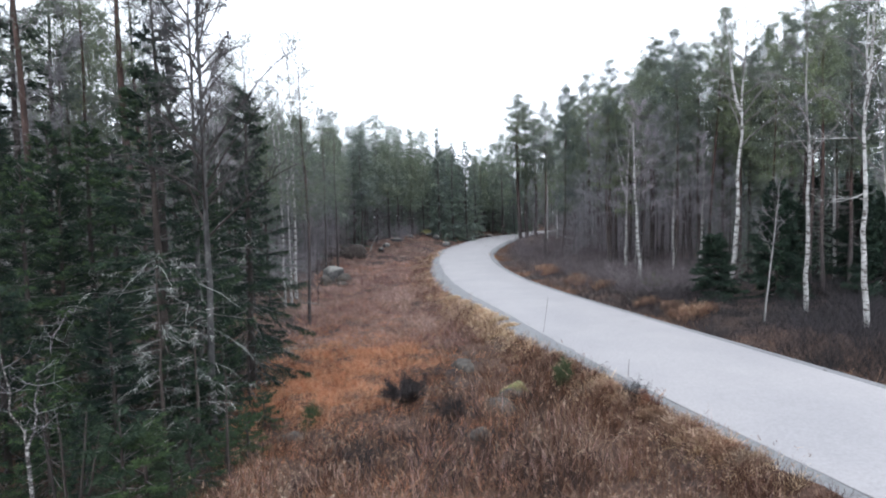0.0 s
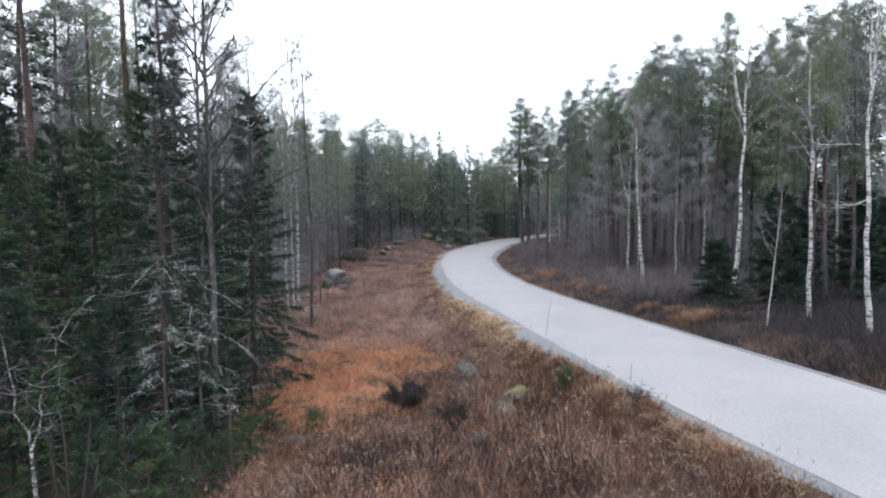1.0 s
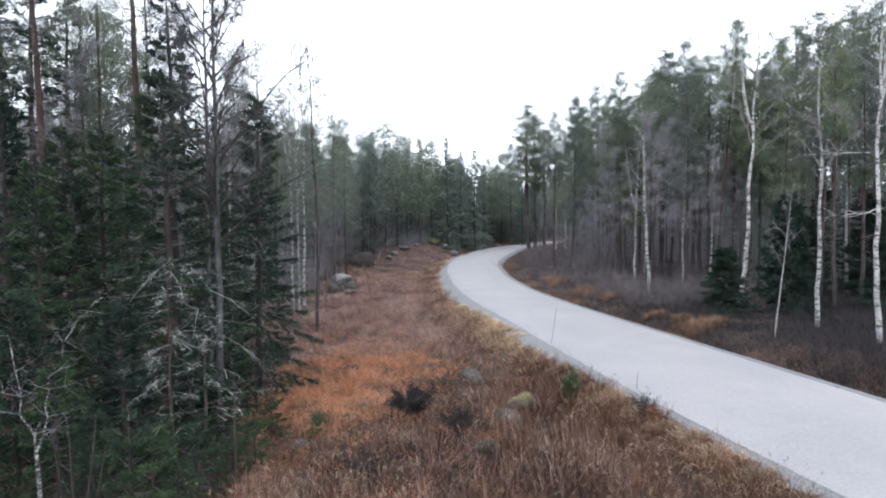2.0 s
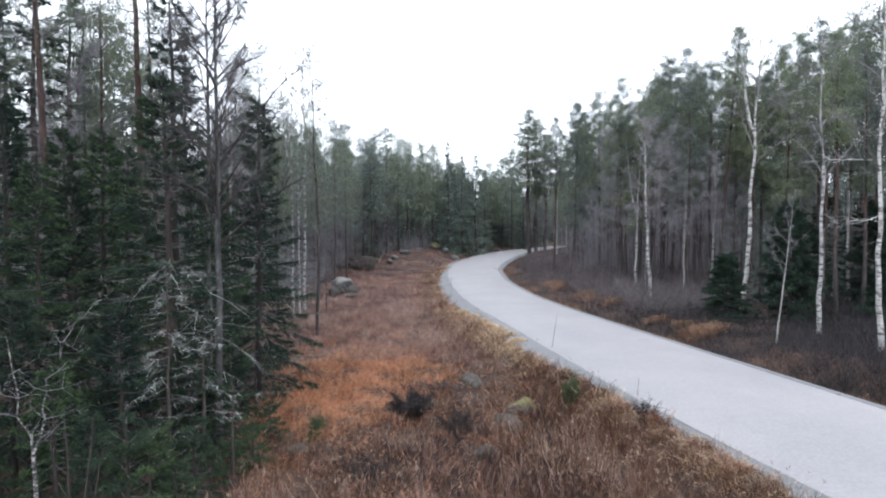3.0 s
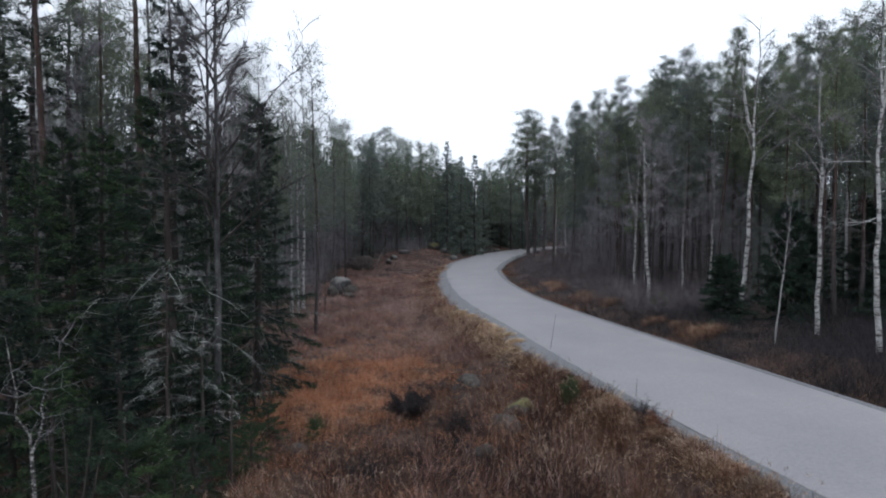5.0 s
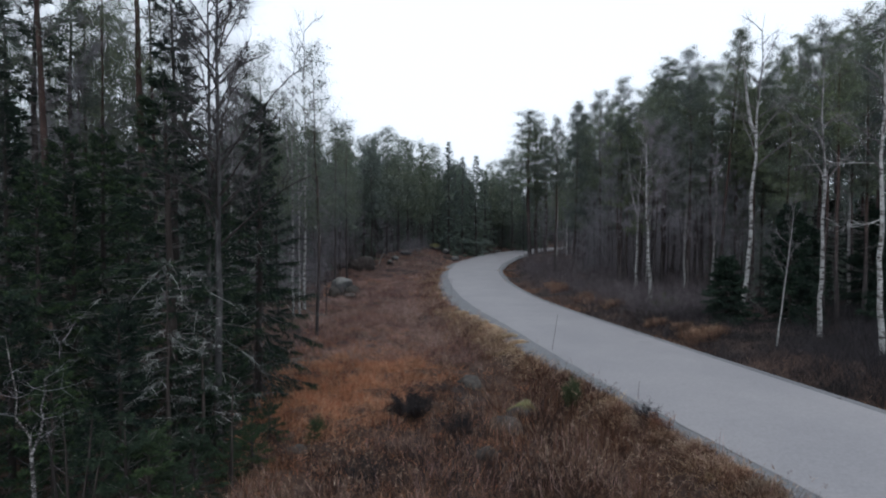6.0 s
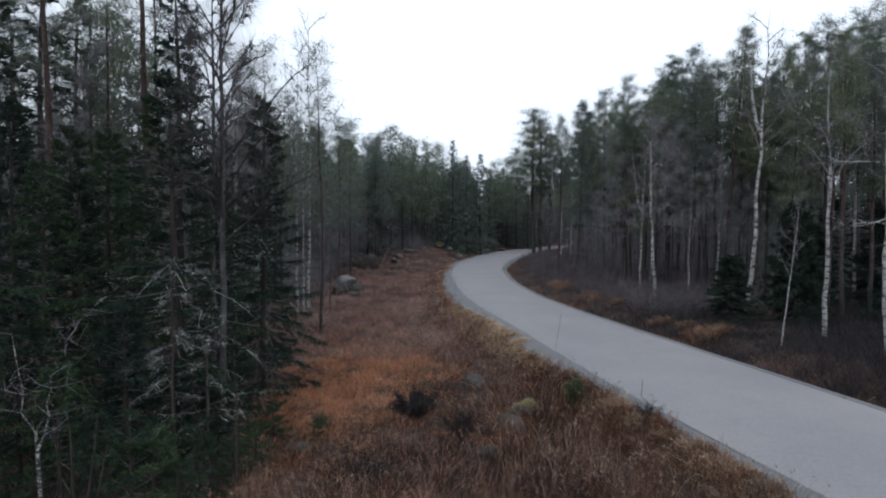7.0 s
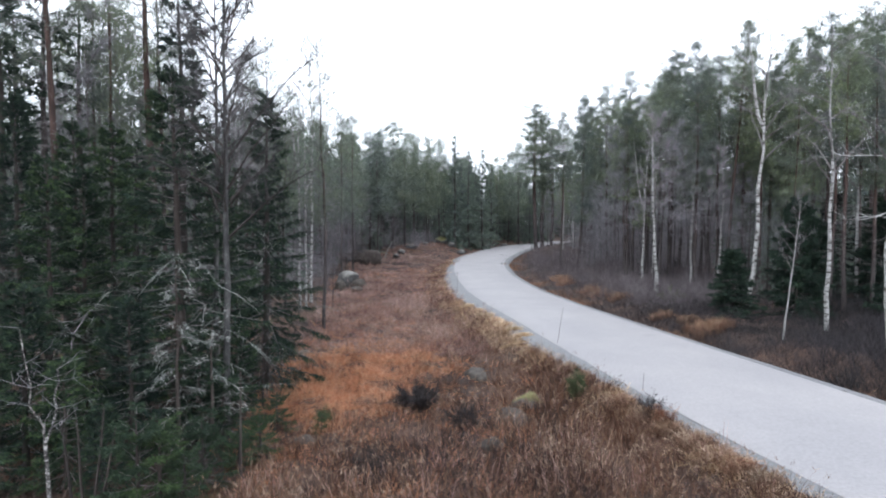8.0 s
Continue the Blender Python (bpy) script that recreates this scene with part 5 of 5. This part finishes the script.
def dead_stem(px, d, h, lean, r=0.025):
    rng = np.random.default_rng(int(px))
    x, y = spot(px, d)
    s = Soup()
    c = np.column_stack([np.cumsum(rng.normal(size=7)) * 0.008, np.cumsum(rng.normal(size=7)) * 0.008, np.linspace(-0.2, h, 7)])
    tube(s, c, r * np.linspace(1.1, 0.3, 7), 6)
    for z in rng.uniform(0.3 * h, h, 7):
        o = np.array([np.interp(z, c[:, 2], c[:, 0]), np.interp(z, c[:, 2], c[:, 1]), z])
        e = unit(rng.normal(size=3) + [0, 0, 0.6]) * rng.uniform(0.1, 0.35)
        tube(s, np.array([o, o + e * 0.5, o + e]), [0.006, 0.004, 0.002], 3)
    ob = new("dead_sapling", s.mesh("dead_sapling", SPRUCE_BARK, True))
    ob.matrix_basis = pose(x, y, float(land(x, y)[0]), 0, lean, 0)
    return tagged(ob, "thin dead dark sapling stem with short twigs", "dead sapling", "dead saplings")


for px, d, h, lean in [(403, 10.1, 1.9, 0), (447, 13.6, 2.2, 0), (574, 30, 3.0, 0), (598, 46, 4.5, 0), (108, 8.4, 1.7, -3), (128, 8.3, 1.9, 6), (140, 8.6, 1.6, 12), (95, 8.5, 1.8, -6)]:
    dead_stem(px, d, h, lean)


def forked_birch():
    """A young birch forking low, its thin arms crooked and freckled."""
    rng = np.random.default_rng(3)
    x, y = spot(53, 8.0)
    root = new("young_birch")
    root.matrix_basis = pose(x, y, float(land(x, y)[0]))
    k = 8.0 / F_PX
    trunk = Soup()
    tube(trunk, np.array([[0.01, 0, -0.3], [0, 0, 0.3], [-0.03, 0, 0.9], [-0.06, 0, 1.48]]), [0.036, 0.032, 0.028, 0.024], 8)
    part("trunk", trunk.mesh("trunk", YOUNG_BARK, True), root)
    for turn in (((-10, 0.4), (-18, 0.95), (-24, 1.3), (-30, 1.9), (-40, 2.7)), ((12, 0.4), (25, 0.85), (18, 1.1), (34, 1.5), (28, 1.75), (46, 2.1), (62, 2.6))):
        pts = np.array([[-0.06, 0, 1.46]] + [[-0.06 + a * k, rng.normal() * 0.04, 1.46 + b * 0.62] for a, b in turn])
        arm = Soup()
        tube(arm, pts, 0.018 * np.linspace(1, 0.25, len(pts)), 6)
        limb = part("limb", arm.mesh("limb", YOUNG_BARK, True), root)
        for _ in range(9):
            twig = Soup()
            i = rng.integers(1, len(pts))
            e = unit(np.array([rng.normal(), rng.normal() * 0.6, 0.5])) * rng.uniform(0.25, 0.6)
            q = pts[i] + np.array([[0, 0, 0], [0.5, 0.5, 0.4], [1, 1, 1]]) * e
            tube(twig, q, [0.005, 0.0035, 0.0015], 3)
            blades(twig, q[[1, 1, 2, 2]], rng.normal(size=(4, 3)) + e * 2, rng.uniform(0.15, 0.4, 4), 0.006, rng)
            part("twig", twig.mesh("twig", TWIGS), limb)
    return tagged(root, "young crooked birch forking low with freckled white bark", "birch sapling")


forked_birch()


def root_plate():
    """A windfall: the torn-up root plate and its grey trunk lying behind."""
    rng = np.random.default_rng(12)
    x, y = spot(640, 60)
    root = new("uprooted_tree")
    root.matrix_basis = pose(x, y, float(land(x, y)[0]), 0, 0, 20)
    bm = bmesh.new()
    bmesh.ops.create_icosphere(bm, subdivisions=3, radius=1.0)
    for v in bm.verts:
        v.co *= 1 + 0.35 * noise.noise(v.co * 1.8) + 0.2 * noise.noise(v.co * 4.5)
        v.co = Vector((v.co.x * 1.5, v.co.y * 0.45, v.co.z * 1.0 + 0.5))
    part("root_plate", bm_mesh("root_plate", bm, SPRUCE_BARK), root, "dark torn-up plate of roots and soil")
    s = Soup()
    t = np.linspace(0, 1, 8)
    tube(s, np.column_stack([-0.4 - 5.5 * t, 0.3 + 2 * t, 0.55 - 0.25 * t]), 0.20 * (1 - 0.6 * t), 8)
    part("trunk", s.mesh("trunk", GREY_BARK, True), root)
    for _ in range(14):
        e = unit(rng.normal(size=3) * [1, 0.5, 0.8]) * rng.uniform(0.5, 1.1)
        r = Soup()
        o = np.array([rng.uniform(-1, 1), -0.1, 0.6 + rng.uniform(-0.3, 0.5)])
        tube(r, np.array([o, o + e * 0.6, o + e + [0, 0, -0.1]]), [0.05, 0.03, 0.01], 4)
        part("root", r.mesh("root", SPRUCE_BARK), root)
    return tagged(root, "uprooted tree with dark root plate and grey trunk", "windfall")


root_plate()
x, y = spot(668, 66)
bow = Soup()
t = np.linspace(0, 1, 10)
tube(bow, np.column_stack([2.3 * t ** 1.4, 0.6 * t, -0.2 + 2.6 * np.sin(t * 1.75)]), 0.06 * (1 - 0.7 * t), 6)
bowed = new("bowed_birch", bow.mesh("bowed_birch", BIRCH_BARK, True))
bowed.matrix_basis = pose(x, y, float(land(x, y)[0]))
tagged(bowed, "thin pale birch stem bowed over the heath", "birch tree")

for i, (px, d, r) in enumerate([(1088, 15.2, 0.10), (1098, 15.0, 0.07), (1062, 16.2, 0.06), (1485, 13.9, 0.09), (1410, 14.8, 0.08), (1310, 17.2, 0.07), (1192, 12.4, 0.06)]):
    x, y = spot(px, d)
    boulder(x, y, (r * 1.2, r, r * 0.8), "small pale stone at the gravel shoulder", PALE_GRANITE, 160 + i, 0.5, "stone")
for px, d in [(1140, 20.6), (826, 56.5), (815, 57.5)]:
    x, y = spot(px, d)
    rng = np.random.default_rng(int(px))
    a = np.linspace(0, 6.283, 16, endpoint=False)
    rr = rng.uniform(0.7, 1.15, 16)
    s = Soup()
    rim = np.column_stack([np.cos(a) * rr * 0.24, np.sin(a) * rr * 0.16, np.zeros(16)])
    s.add(np.vstack([[0, 0, 0.0], rim]), t=[(0, 1 + i, 1 + (i + 1) % 16) for i in range(16)])
    ob = new("road_patch", s.mesh("road_patch", WORN))
    ob.matrix_basis = pose(x, y, 0.056 if abs(float(road_offset(x, y)[0])) < 0.6 else 0.03)
    tagged(ob, "shallow darker worn patch in the gravel road", "road patch", kind="structure")
